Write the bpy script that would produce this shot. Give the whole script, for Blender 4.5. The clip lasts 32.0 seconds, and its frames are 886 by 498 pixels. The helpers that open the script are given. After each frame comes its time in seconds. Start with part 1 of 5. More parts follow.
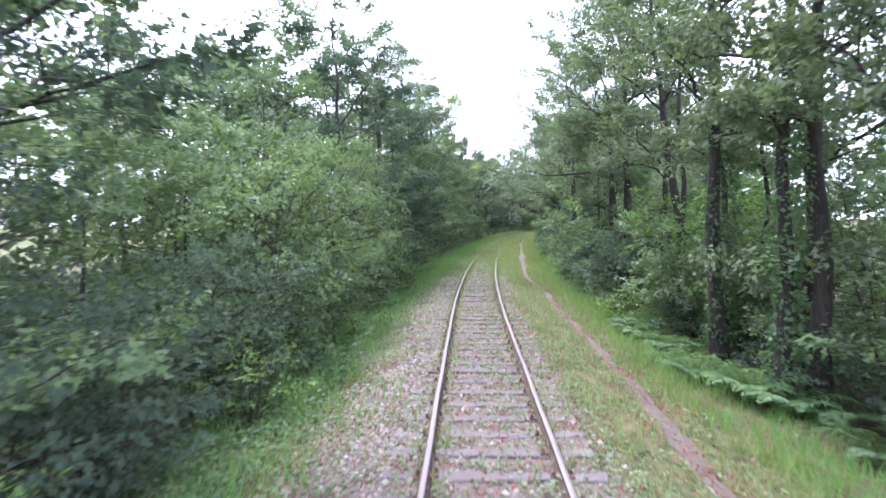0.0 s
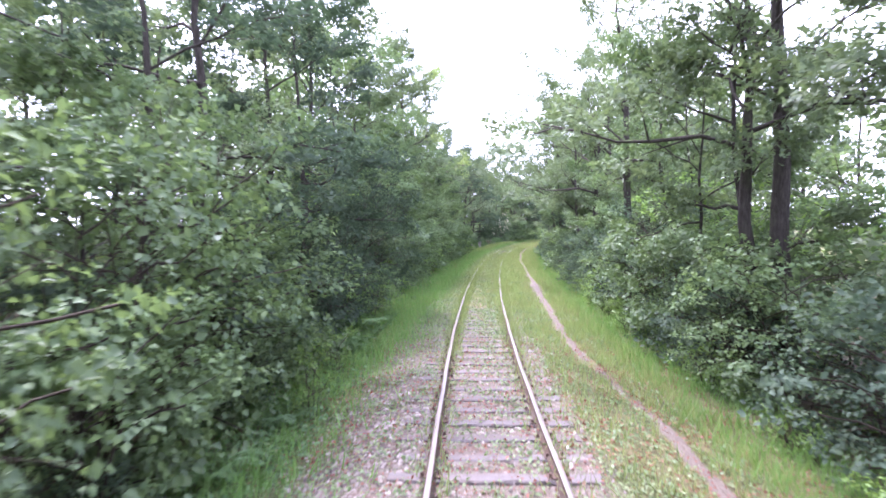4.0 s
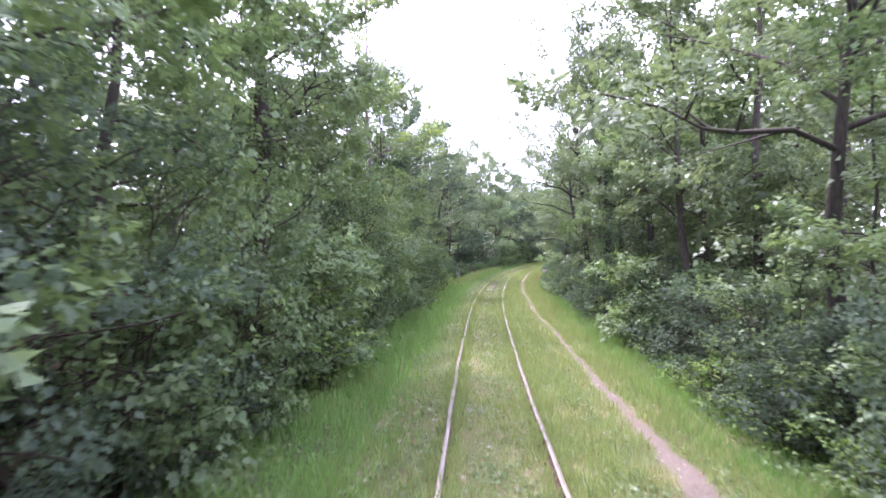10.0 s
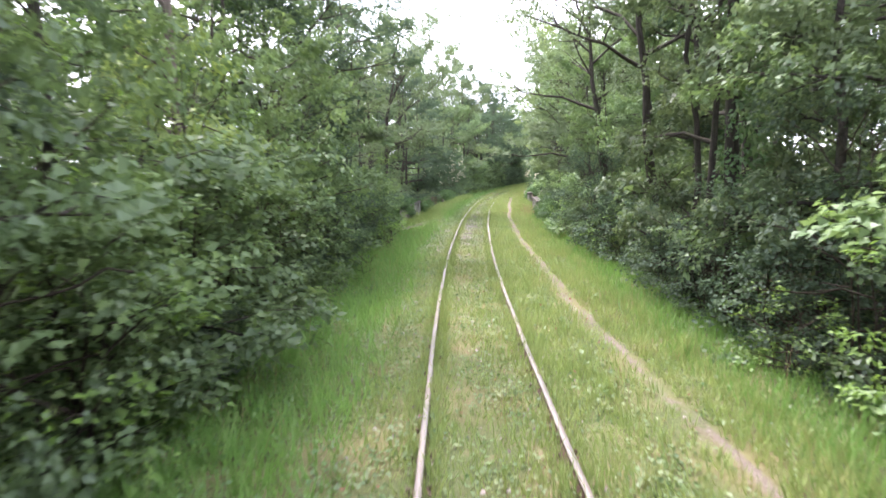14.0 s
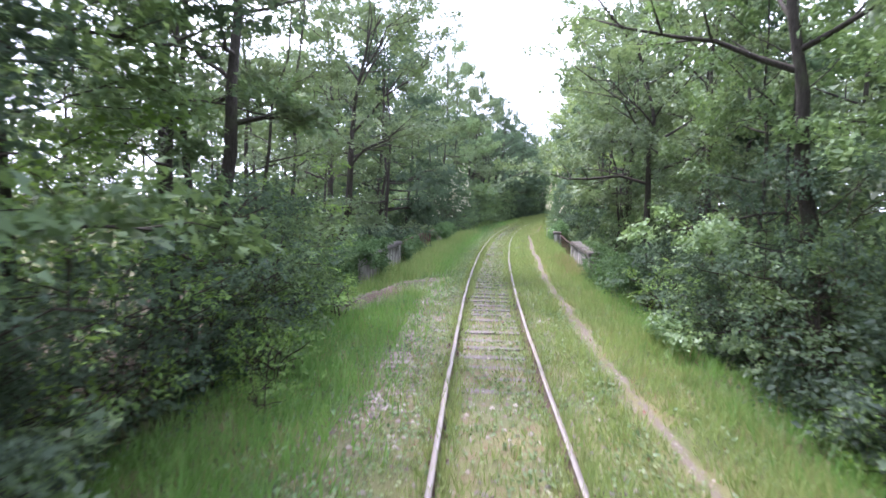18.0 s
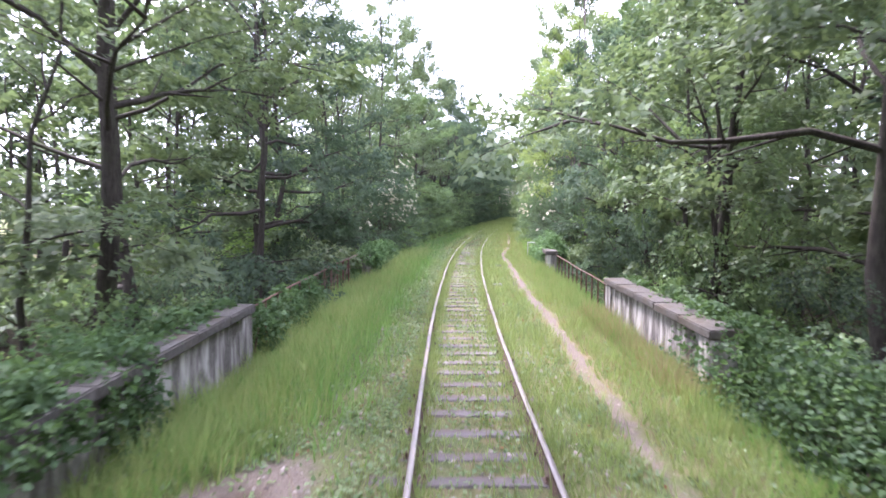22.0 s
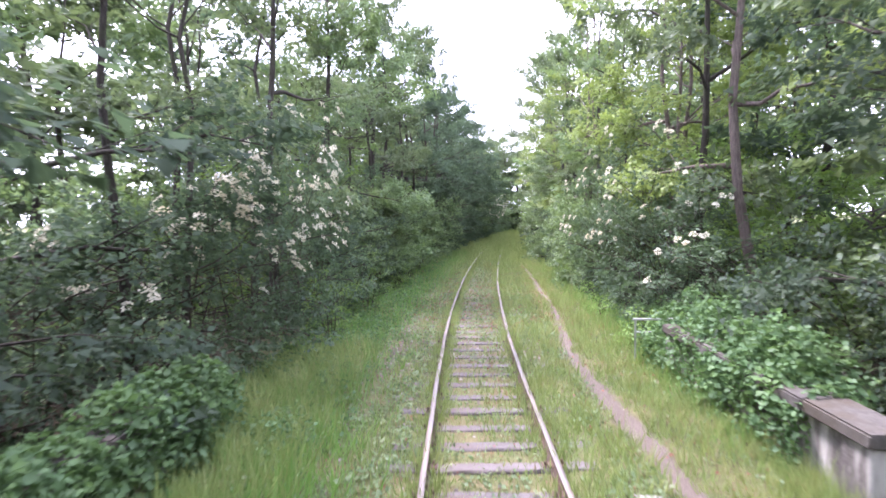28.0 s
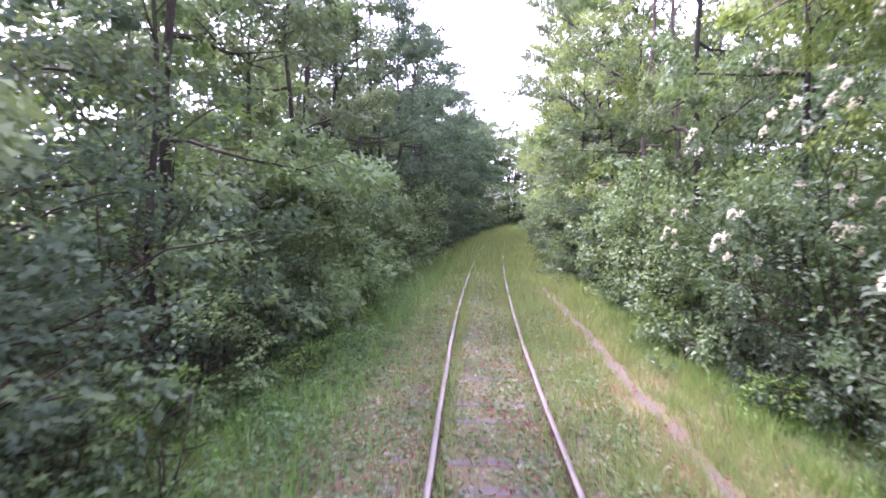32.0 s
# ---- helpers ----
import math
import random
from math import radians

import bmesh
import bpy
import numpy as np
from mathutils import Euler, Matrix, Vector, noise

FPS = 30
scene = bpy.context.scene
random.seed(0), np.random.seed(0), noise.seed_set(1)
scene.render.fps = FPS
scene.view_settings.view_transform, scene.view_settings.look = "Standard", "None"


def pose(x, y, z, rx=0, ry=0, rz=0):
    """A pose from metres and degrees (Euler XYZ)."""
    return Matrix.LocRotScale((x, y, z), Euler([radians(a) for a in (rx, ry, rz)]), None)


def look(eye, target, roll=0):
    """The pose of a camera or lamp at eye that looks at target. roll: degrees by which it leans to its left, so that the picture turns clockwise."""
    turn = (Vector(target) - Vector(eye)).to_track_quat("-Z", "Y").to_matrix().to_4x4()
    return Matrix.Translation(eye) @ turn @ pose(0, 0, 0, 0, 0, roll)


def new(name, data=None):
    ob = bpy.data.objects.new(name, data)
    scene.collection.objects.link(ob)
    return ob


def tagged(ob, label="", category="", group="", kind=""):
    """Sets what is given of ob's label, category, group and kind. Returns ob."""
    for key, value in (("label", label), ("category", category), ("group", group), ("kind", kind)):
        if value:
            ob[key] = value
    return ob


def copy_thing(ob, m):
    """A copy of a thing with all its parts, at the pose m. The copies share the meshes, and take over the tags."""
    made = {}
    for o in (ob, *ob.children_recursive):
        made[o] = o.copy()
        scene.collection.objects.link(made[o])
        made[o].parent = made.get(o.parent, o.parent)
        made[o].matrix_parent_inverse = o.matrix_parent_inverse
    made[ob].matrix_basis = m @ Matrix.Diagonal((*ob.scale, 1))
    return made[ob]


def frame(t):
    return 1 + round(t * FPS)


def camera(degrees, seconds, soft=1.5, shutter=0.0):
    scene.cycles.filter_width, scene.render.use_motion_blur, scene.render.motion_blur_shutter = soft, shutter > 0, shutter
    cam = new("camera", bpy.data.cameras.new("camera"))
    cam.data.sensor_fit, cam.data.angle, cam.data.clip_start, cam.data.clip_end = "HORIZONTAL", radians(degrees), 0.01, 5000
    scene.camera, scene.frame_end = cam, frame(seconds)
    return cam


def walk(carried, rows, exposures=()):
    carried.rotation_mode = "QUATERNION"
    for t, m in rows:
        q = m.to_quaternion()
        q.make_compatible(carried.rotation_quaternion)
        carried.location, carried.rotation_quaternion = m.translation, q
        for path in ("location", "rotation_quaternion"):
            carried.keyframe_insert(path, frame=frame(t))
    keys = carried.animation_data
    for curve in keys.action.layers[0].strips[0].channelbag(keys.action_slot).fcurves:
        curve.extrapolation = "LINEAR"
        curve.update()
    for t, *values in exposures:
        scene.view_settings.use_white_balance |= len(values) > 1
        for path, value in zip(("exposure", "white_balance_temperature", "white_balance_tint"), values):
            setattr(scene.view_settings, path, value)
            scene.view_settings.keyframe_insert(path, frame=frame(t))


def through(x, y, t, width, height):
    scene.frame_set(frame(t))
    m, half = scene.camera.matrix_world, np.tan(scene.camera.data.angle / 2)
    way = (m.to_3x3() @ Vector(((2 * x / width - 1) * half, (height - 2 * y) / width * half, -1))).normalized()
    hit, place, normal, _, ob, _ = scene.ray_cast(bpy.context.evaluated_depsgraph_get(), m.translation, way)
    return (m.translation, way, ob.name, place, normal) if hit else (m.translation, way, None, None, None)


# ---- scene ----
cam = camera(73.6, 32.0, soft=1.65, shutter=0.5)
# seconds, place, tilt, lean, heading
PATH = [
    (0.0, -0.085, -20.982, 2.719, 87.13, 0.34, 1.69),
    (0.5, -0.109, -19.083, 2.780, 87.41, 0.45, 1.11),
    (1.0, -0.128, -17.191, 2.788, 87.61, 0.54, 1.28),
    (1.5, -0.127, -15.306, 2.792, 87.93, -0.01, 1.99),
    (2.0, -0.131, -13.411, 2.806, 88.10, -0.40, 1.74),
    (2.5, -0.142, -11.511, 2.798, 88.10, 0.66, 1.03),
    (3.0, -0.164, -9.602, 2.772, 88.18, 0.99, 0.91),
    (3.5, -0.093, -7.680, 2.815, 88.07, 0.50, 0.84),
    (5.5, 0.091, 0.056, 2.779, 87.09, 0.46, -2.41),
    (6.0, 0.076, 2.000, 2.702, 86.65, -0.74, -1.45),
    (6.5, 0.217, 3.947, 2.773, 86.31, -0.69, 0.29),
    (7.0, 0.314, 5.910, 2.767, 86.17, 0.03, -0.57),
    (7.5, 0.409, 7.897, 2.759, 86.35, 0.41, -2.61),
    (8.0, 0.491, 9.905, 2.758, 86.94, 0.84, -4.41),
    (8.5, 0.615, 11.935, 2.737, 87.91, 0.60, -5.00),
    (9.0, 0.778, 13.963, 2.781, 88.52, 2.68, -3.86),
    (9.5, 0.935, 15.979, 2.830, 89.91, 3.16, -2.55),
    (10.0, 1.094, 17.995, 2.849, 89.90, -0.64, -2.21),
    (10.5, 1.256, 20.029, 2.846, 91.24, -0.53, -2.25),
    (11.0, 1.416, 22.080, 2.848, 92.83, 0.47, -2.58),
    (11.5, 1.598, 24.136, 2.844, 93.76, 0.67, -3.02),
    (12.0, 1.774, 26.186, 2.853, 93.10, -0.02, -2.98),
    (12.5, 1.939, 28.227, 2.826, 90.66, 0.45, -2.93),
    (13.0, 2.113, 30.254, 2.842, 87.25, 0.95, -3.06),
    (13.5, 2.364, 32.240, 2.841, 84.35, 1.98, -4.04),
    (14.0, 2.592, 34.175, 2.810, 82.59, 1.62, -5.60),
    (14.5, 2.828, 36.073, 2.785, 81.96, 1.85, -6.83),
    (15.0, 3.075, 37.977, 2.812, 82.95, 1.34, -7.51),
    (15.5, 3.199, 39.898, 2.819, 84.30, 0.75, -7.52),
    (17.5, 4.076, 47.630, 2.798, 85.22, -1.67, -5.40),
    (18.0, 4.340, 49.557, 2.802, 85.09, -1.38, -5.46),
    (18.5, 4.623, 51.474, 2.789, 84.95, -1.22, -5.78),
    (19.0, 4.892, 53.379, 2.813, 84.90, -0.52, -6.93),
    (19.5, 5.175, 55.268, 2.801, 85.37, -0.65, -7.67),
    (20.0, 5.431, 57.140, 2.808, 85.75, -1.11, -8.04),
    (20.5, 5.706, 58.991, 2.807, 86.07, -1.15, -8.29),
    (21.0, 5.995, 60.831, 2.820, 85.93, -1.11, -8.77),
    (21.5, 6.324, 62.667, 2.788, 85.70, -0.40, -9.31),
    (22.0, 6.639, 64.497, 2.782, 85.58, -0.08, -10.30),
    (22.5, 6.971, 66.316, 2.768, 85.54, -0.71, -10.74),
    (23.0, 7.304, 68.130, 2.789, 85.36, -0.38, -11.15),
    (23.5, 7.604, 69.936, 2.722, 85.31, -0.90, -11.38),
    (24.0, 7.947, 71.726, 2.780, 85.23, -0.69, -11.52),
    (24.5, 8.311, 73.476, 2.782, 85.40, -0.88, -11.52),
    (25.0, 8.630, 75.216, 2.791, 85.50, -0.25, -11.85),
    (25.5, 8.927, 76.957, 2.816, 85.51, -0.04, -12.32),
    (26.0, 9.281, 78.696, 2.831, 85.52, -0.95, -12.22),
    (26.5, 9.675, 80.426, 2.825, 85.96, -0.41, -11.91),
    (28.5, 11.150, 87.213, 2.825, 86.83, 0.87, -12.39),
    (29.0, 11.526, 88.863, 2.839, 86.96, 0.27, -12.60),
    (29.5, 11.909, 90.474, 2.833, 87.40, -0.19, -12.74),
    (30.0, 12.285, 92.059, 2.849, 87.41, -0.30, -13.11),
    (30.5, 12.684, 93.636, 2.790, 87.26, -0.73, -13.49),
    (31.0, 13.053, 95.218, 2.770, 86.71, -1.12, -13.66),
    (31.5, 13.447, 96.803, 2.760, 86.32, -1.08, -13.74),
    (32.0, 13.905, 98.417, 2.800, 86.09, -0.07, -13.87),
]
walk(cam, [(t, pose(*p)) for t, *p in PATH],
     exposures=[(0.0, 1.28, 5600, 27), (1.0, 1.54, 5600, 31), (2.0, 1.76, 5620, 36), (3.0, 1.96, 5650, 38), (4.5, 1.76, 5750, 33), (6.0, 1.64, 5900, 30), (9.0, 1.76, 5850, 39), (12.0, 1.85, 6150, 35), (14.0, 1.9, 6350, 22), (15.0, 1.86, 5850, 30), (18.0, 1.64, 5800, 25), (21.0, 1.92, 5850, 32), (24.0, 1.92, 6100, 31), (26.0, 1.92, 6250, 31), (29.0, 1.82, 5800, 37), (32.0, 1.92, 5850, 48)])

# ---------------------------------------------------------------- sky and light
SUN_EL, SUN_AZ = 60.0, -28.0
world = bpy.data.worlds.new("overcast_sky")
scene.world = world
world.use_nodes = True
wn = world.node_tree
wn.nodes.clear()
w_out = wn.nodes.new("ShaderNodeOutputWorld")
w_bg = wn.nodes.new("ShaderNodeBackground")
w_sky = wn.nodes.new("ShaderNodeTexSky")
w_sky.sky_type = "NISHITA"
w_sky.sun_disc = False
w_sky.sun_elevation, w_sky.sun_rotation = radians(SUN_EL), radians(SUN_AZ)
w_sky.dust_density, w_sky.air_density, w_sky.ozone_density = 4.0, 1.0, 1.0
w_cloud = wn.nodes.new("ShaderNodeTexNoise")
w_cloud.inputs["Scale"].default_value = 2.5
w_cloud.inputs["Detail"].default_value = 4.0
w_ramp = wn.nodes.new("ShaderNodeValToRGB")
w_ramp.color_ramp.elements[0].position, w_ramp.color_ramp.elements[1].position = 0.3, 0.7
w_ramp.color_ramp.elements[0].color = (8.2, 9.2, 10.6, 1)
w_ramp.color_ramp.elements[1].color = (13.5, 14.0, 14.6, 1)
w_mix = wn.nodes.new("ShaderNodeMixRGB")
w_mix.inputs[0].default_value = 0.88
wn.links.new(w_cloud.outputs["Fac"], w_ramp.inputs[0])
wn.links.new(w_sky.outputs[0], w_mix.inputs[1])
wn.links.new(w_ramp.outputs[0], w_mix.inputs[2])
wn.links.new(w_mix.outputs[0], w_bg.inputs["Color"])
w_bg.inputs["Strength"].default_value = 0.135
wn.links.new(w_bg.outputs[0], w_out.inputs["Surface"])
sun_data = bpy.data.lights.new("sun", "SUN")
sun_data.energy, sun_data.angle, sun_data.color = 3.2, radians(10), (1.0, 0.95, 0.84)
sun = new("sun", sun_data)
_a, _e = radians(SUN_AZ), radians(SUN_EL)
sun.matrix_basis = look((math.sin(_a) * math.cos(_e) * 80, math.cos(_a) * math.cos(_e) * 80, math.sin(_e) * 80), (0, 0, 0))

# ---------------------------------------------------------------- the line of the track
KNOT_0, KNOT_D = -10.0, 12.0
KNOTS = np.array([0.33, 0.6, 1.23, 2.19, 3.4, 4.84, 6.67, 8.81, 11.32, 14.24, 17.71, 21.62, 25.83, 30.32, 35.07, 40.07, 45.31])


def centre_x(y):
    """x of the track's centre line at y; straight on past both ends."""
    y = np.asarray(y, float)
    yc = np.clip(y, KNOT_0 + 0.01, 181.9)
    s = (yc - KNOT_0) / KNOT_D
    i = np.floor(s).astype(int)
    f = s - i
    g = [KNOTS[np.clip(i + d, 0, len(KNOTS) - 1)] for d in (-1, 0, 1, 2)]
    x = 0.5 * (2 * g[1] + (g[2] - g[0]) * f + (2 * g[0] - 5 * g[1] + 4 * g[2] - g[3]) * f**2 + (3 * g[1] - g[0] - 3 * g[2] + g[3]) * f**3)
    return x + np.where(y > 181.9, (y - 181.9) * 0.44, 0) + np.where(y < KNOT_0, (y - KNOT_0) * 0.012, 0)


def at(y, u, z=0.0):
    """World place(s) at y along the line and u metres to the right of it."""
    y, u = np.asarray(y, float), np.asarray(u, float)
    sl = centre_x(y + 0.5) - centre_x(y - 0.5)
    n = np.sqrt(1 + sl**2)
    return np.stack([centre_x(y) + u / n, y - u * sl / n, np.zeros_like(y + u) + z], -1)


def heading(y):
    """Turn about z, in degrees, of the track at y."""
    return -math.degrees(math.atan(float(centre_x(y + 0.5) - centre_x(y - 0.5))))


def smooth(a, b, x):
    t = np.clip((np.asarray(x, float) - a) / (b - a), 0, 1)
    return t * t * (3 - 2 * t)


U_STOPS = [-300, -40, -12, -7, -4.5, -2.6, -1.45, 1.45, 2.6, 4.4, 7, 12, 40, 300]
Y_STOPS = [-60, 2, 12, 19, 56, 68, 75, 90, 95, 104, 200]
Z_TABLE = [
    [-1.5, -1.6, -1.6, -1.2, -0.85, -0.50, -0.178, -0.165, -0.42, -0.80, -1.2, -1.7, -2.0, -2.0],
    [-1.5, -1.6, -1.5, -1.0, -0.70, -0.42, -0.178, -0.165, -0.38, -0.75, -1.2, -1.7, -2.0, -2.0],
    [-1.0, -1.0, -1.0, -0.7, -0.48, -0.32, -0.160, -0.150, -0.33, -0.62, -1.1, -1.5, -1.5, -1.5],
    [-1.0, -1.0, -1.0, -0.7, -0.45, -0.28, -0.130, -0.130, -0.30, -0.60, -1.1, -1.5, -1.5, -1.5],
    [-1.0, -1.2, -1.2, -0.8, -0.45, -0.26, -0.135, -0.135, -0.28, -0.58, -1.1, -1.6, -1.6, -1.5],
    [-1.5, -2.5, -2.2, -1.2, -0.30, -0.22, -0.150, -0.140, -0.26, -0.50, -1.5, -2.5, -2.5, -1.5],
    [-2.0, -3.5, -3.6, -2.8, -0.45, -0.12, -0.150, -0.140, -0.24, -0.55, -3.2, -4.0, -3.5, -1.5],
    [-2.0, -3.5, -3.6, -2.8, -0.45, -0.12, -0.150, -0.140, -0.24, -0.55, -3.2, -4.0, -3.5, -1.5],
    [-1.5, -2.5, -2.2, -1.2, -0.35, -0.20, -0.150, -0.140, -0.24, -0.45, -1.4, -2.2, -2.5, -1.5],
    [-0.8, -0.8, -0.7, -0.5, -0.35, -0.24, -0.150, -0.140, -0.25, -0.40, -0.6, -0.8, -0.8, -0.8],
    [-0.5, -0.3, -0.3, -0.3, -0.25, -0.20, -0.150, -0.140, -0.22, -0.30, -0.3, -0.3, -0.3, -0.5],
]
_zt = np.array(Z_TABLE)


def ground_z(y, u):
    y, u = np.broadcast_arrays(np.asarray(y, float), np.asarray(u, float))
    cols = np.stack([np.interp(u.ravel(), U_STOPS, r) for r in _zt], 0)
    i = np.clip(np.searchsorted(Y_STOPS, y.ravel()) - 1, 0, len(Y_STOPS) - 2)
    ys = np.array(Y_STOPS, float)
    f = np.clip((y.ravel() - ys[i]) / (ys[i + 1] - ys[i]), 0, 1)
    f = f * f * (3 - 2 * f)
    k = np.arange(y.size)
    z = cols[i, k] * (1 - f) + cols[i + 1, k] * f
    yy, uu = y.ravel(), u.ravel()
    bed = np.interp(yy, [-60, 13, 19, 56, 61, 100, 105, 200], [-0.180, -0.180, -0.135, -0.135, -0.176, -0.176, -0.152, -0.14])
    inside = smooth(1.02, 0.84, np.abs(uu))
    z = z * (1 - inside) + bed * inside
    rough = 0.035 * np.sin(yy * 2.1 + uu * 1.3) * np.sin(uu * 2.7 - yy * 0.7) + 0.03 * np.sin(yy * 0.83 + 1.7 * uu)
    return (z + rough * smooth(1.4, 3.0, np.abs(uu))).reshape(y.shape)


def path_u(y):
    """Where the trodden path runs, to the right of the line."""
    y = np.asarray(y, float)
    sway = 0.05 * np.sin(y * 0.5) + 0.025 * np.sin(y * 1.9 + 1) + 0.02 * np.sin(y * 5.1)
    return sway + np.interp(y, [-30, -14, -7, 5, 11, 22, 36, 44, 58, 66, 80, 90, 97, 105, 112, 118, 200],
                     [2.6, 2.62, 2.85, 2.7, 2.35, 2.6, 2.62, 2.4, 2.2, 2.08, 2.2, 2.12, 2.0, 2.45, 2.5, 2.1, 1.8])


# ---------------------------------------------------------------- materials
def nodes_of(name):
    m = bpy.data.materials.new(name)
    m.use_nodes = True
    t = m.node_tree
    t.nodes.clear()
    return m, t, t.nodes.new("ShaderNodeOutputMaterial")


def mix(t, fac, a, b, kind="MIX"):
    n = t.nodes.new("ShaderNodeMixRGB")
    n.blend_type = kind
    for s, v in zip(n.inputs, (fac, a, b)):
        if isinstance(v, bpy.types.NodeSocket):
            t.links.new(v, s)
        elif isinstance(v, (int, float)):
            s.default_value = v
        else:
            s.default_value = (*v, 1)
    return n.outputs[0]


def noise_of(t, scale, detail=4.0, rough=0.6, vec=None):
    n = t.nodes.new("ShaderNodeTexNoise")
    n.inputs["Scale"].default_value, n.inputs["Detail"].default_value, n.inputs["Roughness"].default_value = scale, detail, rough
    if vec is not None:
        t.links.new(vec, n.inputs["Vector"])
    return n.outputs["Fac"]


def ramp(t, v, lo, hi):
    n = t.nodes.new("ShaderNodeMapRange")
    n.inputs["From Min"].default_value, n.inputs["From Max"].default_value = lo, hi
    t.links.new(v, n.inputs["Value"])
    return n.outputs["Result"]


def position(t):
    return t.nodes.new("ShaderNodeNewGeometry").outputs["Position"]


def local(t):
    return t.nodes.new("ShaderNodeTexCoord").outputs["Object"]


def principled(t, out, colour, rough=0.8, metal=0.0, bump=None, height=0.01, spec=0.4):
    p = t.nodes.new("ShaderNodeBsdfPrincipled")
    for key, v in (("Base Color", colour), ("Roughness", rough), ("Metallic", metal), ("Specular IOR Level", spec)):
        if isinstance(v, bpy.types.NodeSocket):
            t.links.new(v, p.inputs[key])
        else:
            p.inputs[key].default_value = (*v, 1) if isinstance(v, tuple) else v
    if bump is not None:
        b = t.nodes.new("ShaderNodeBump")
        b.inputs["Strength"].default_value, b.inputs["Distance"].default_value = 1.0, height
        t.links.new(bump, b.inputs["Height"])
        t.links.new(b.outputs[0], p.inputs["Normal"])
    t.links.new(p.outputs[0], out.inputs["Surface"])
    return p


def leaf_material(name, dark, light, through_colour, through=0.36, gloss=0.028, rough=0.48, meadow=None):
    """A leaf: its own colour on each leaf and each plant, light coming through it, a dull wax shine."""
    m, t, out = nodes_of(name)
    geo = t.nodes.new("ShaderNodeNewGeometry")
    info = t.nodes.new("ShaderNodeObjectInfo")
    c = mix(t, geo.outputs["Random Per Island"], dark, light)
    c = mix(t, ramp(t, info.outputs["Random"], -0.2, 2.2), c, light)
    patches = noise_of(t, 0.9, 2.0, 0.5, geo.outputs["Position"])
    c = mix(t, ramp(t, patches, 0.35, 1.1), c, (dark[0] * 1.5, dark[1] * 1.25, dark[2] * 0.9))
    if not meadow:
        # patches of lighter, warmer leaf colour: painted highlight of sunlit sprays
        sprays = noise_of(t, 2.6, 2.0, 0.5, geo.outputs["Position"])
        c = mix(t, ramp(t, sprays, 0.5, 0.75), c, (light[0] * 1.24, light[1] * 1.2, light[2] * 0.9))
    shade = t.nodes.new("ShaderNodeMapRange")
    shade.inputs["To Min"].default_value, shade.inputs["To Max"].default_value = 0.68, 1.3
    t.links.new(info.outputs["Random"], shade.inputs["Value"])
    if not meadow:
        c = mix(t, 1.0, c, shade.outputs["Result"], "MULTIPLY")
    if meadow:
        blots = noise_of(t, 1.7, 4.0, 0.65, geo.outputs["Position"])
        c = mix(t, ramp(t, blots, 0.5, 0.72), c, meadow)
    diff = t.nodes.new("ShaderNodeBsdfDiffuse")
    t.links.new(c, diff.inputs["Color"])
    tr = t.nodes.new("ShaderNodeBsdfTranslucent")
    t.links.new(mix(t, 0.6, c, through_colour), tr.inputs["Color"])
    ms = t.nodes.new("ShaderNodeMixShader")
    ms.inputs[0].default_value = through
    t.links.new(diff.outputs[0], ms.inputs[1])
    t.links.new(tr.outputs[0], ms.inputs[2])
    gl = t.nodes.new("ShaderNodeBsdfGlossy")
    gl.inputs["Roughness"].default_value = rough
    gl.inputs["Color"].default_value = (0.9, 0.95, 1.0, 1)
    fin = t.nodes.new("ShaderNodeMixShader")
    fin.inputs[0].default_value = gloss
    t.links.new(ms.outputs[0], fin.inputs[1])
    t.links.new(gl.outputs[0], fin.inputs[2])
    t.links.new(fin.outputs[0], out.inputs["Surface"])
    return m


LEAF_HAZEL = leaf_material("hazel_leaf", (0.062, 0.112, 0.058), (0.158, 0.236, 0.106), (0.245, 0.365, 0.108))
LEAF_OAK = leaf_material("oak_leaf", (0.057, 0.090, 0.055), (0.130, 0.178, 0.092), (0.220, 0.310, 0.108))
# dark green leaf with the shade under overhanging crowns put into its colour
LEAF_DARK_SHADED = leaf_material("dark_shaded_leaf", (0.036, 0.062, 0.046), (0.084, 0.124, 0.082), (0.130, 0.212, 0.096), gloss=0.014, rough=0.6)
LEAF_ACACIA = leaf_material("acacia_leaf", (0.115, 0.175, 0.056), (0.200, 0.265, 0.082), (0.320, 0.440, 0.110), through=0.4)
LEAF_ELDER = leaf_material("elder_leaf", (0.046, 0.082, 0.052), (0.096, 0.148, 0.082), (0.150, 0.255, 0.100), gloss=0.026)
LEAF_IVY = leaf_material("ivy_leaf", (0.042, 0.086, 0.044), (0.105, 0.182, 0.082), (0.160, 0.280, 0.080), gloss=0.018, rough=0.55)
LEAF_FERN = leaf_material("fern_leaf", (0.066, 0.135, 0.060), (0.120, 0.205, 0.088), (0.200, 0.340, 0.092), gloss=0.02)
LEAF_YOUNG = leaf_material("sapling_leaf", (0.090, 0.178, 0.044), (0.170, 0.280, 0.072), (0.290, 0.460, 0.086), through=0.38)
GRASS_BLADE = leaf_material("grass_blade", (0.118, 0.190, 0.060), (0.288, 0.366, 0.138), (0.350, 0.445, 0.135), through=0.35, gloss=0.02, meadow=(0.350, 0.345, 0.155))
GRASS_LUSH = leaf_material("lush_grass_blade", (0.074, 0.186, 0.044), (0.182, 0.338, 0.092), (0.270, 0.460, 0.092), through=0.35, gloss=0.02, meadow=(0.235, 0.325, 0.120))
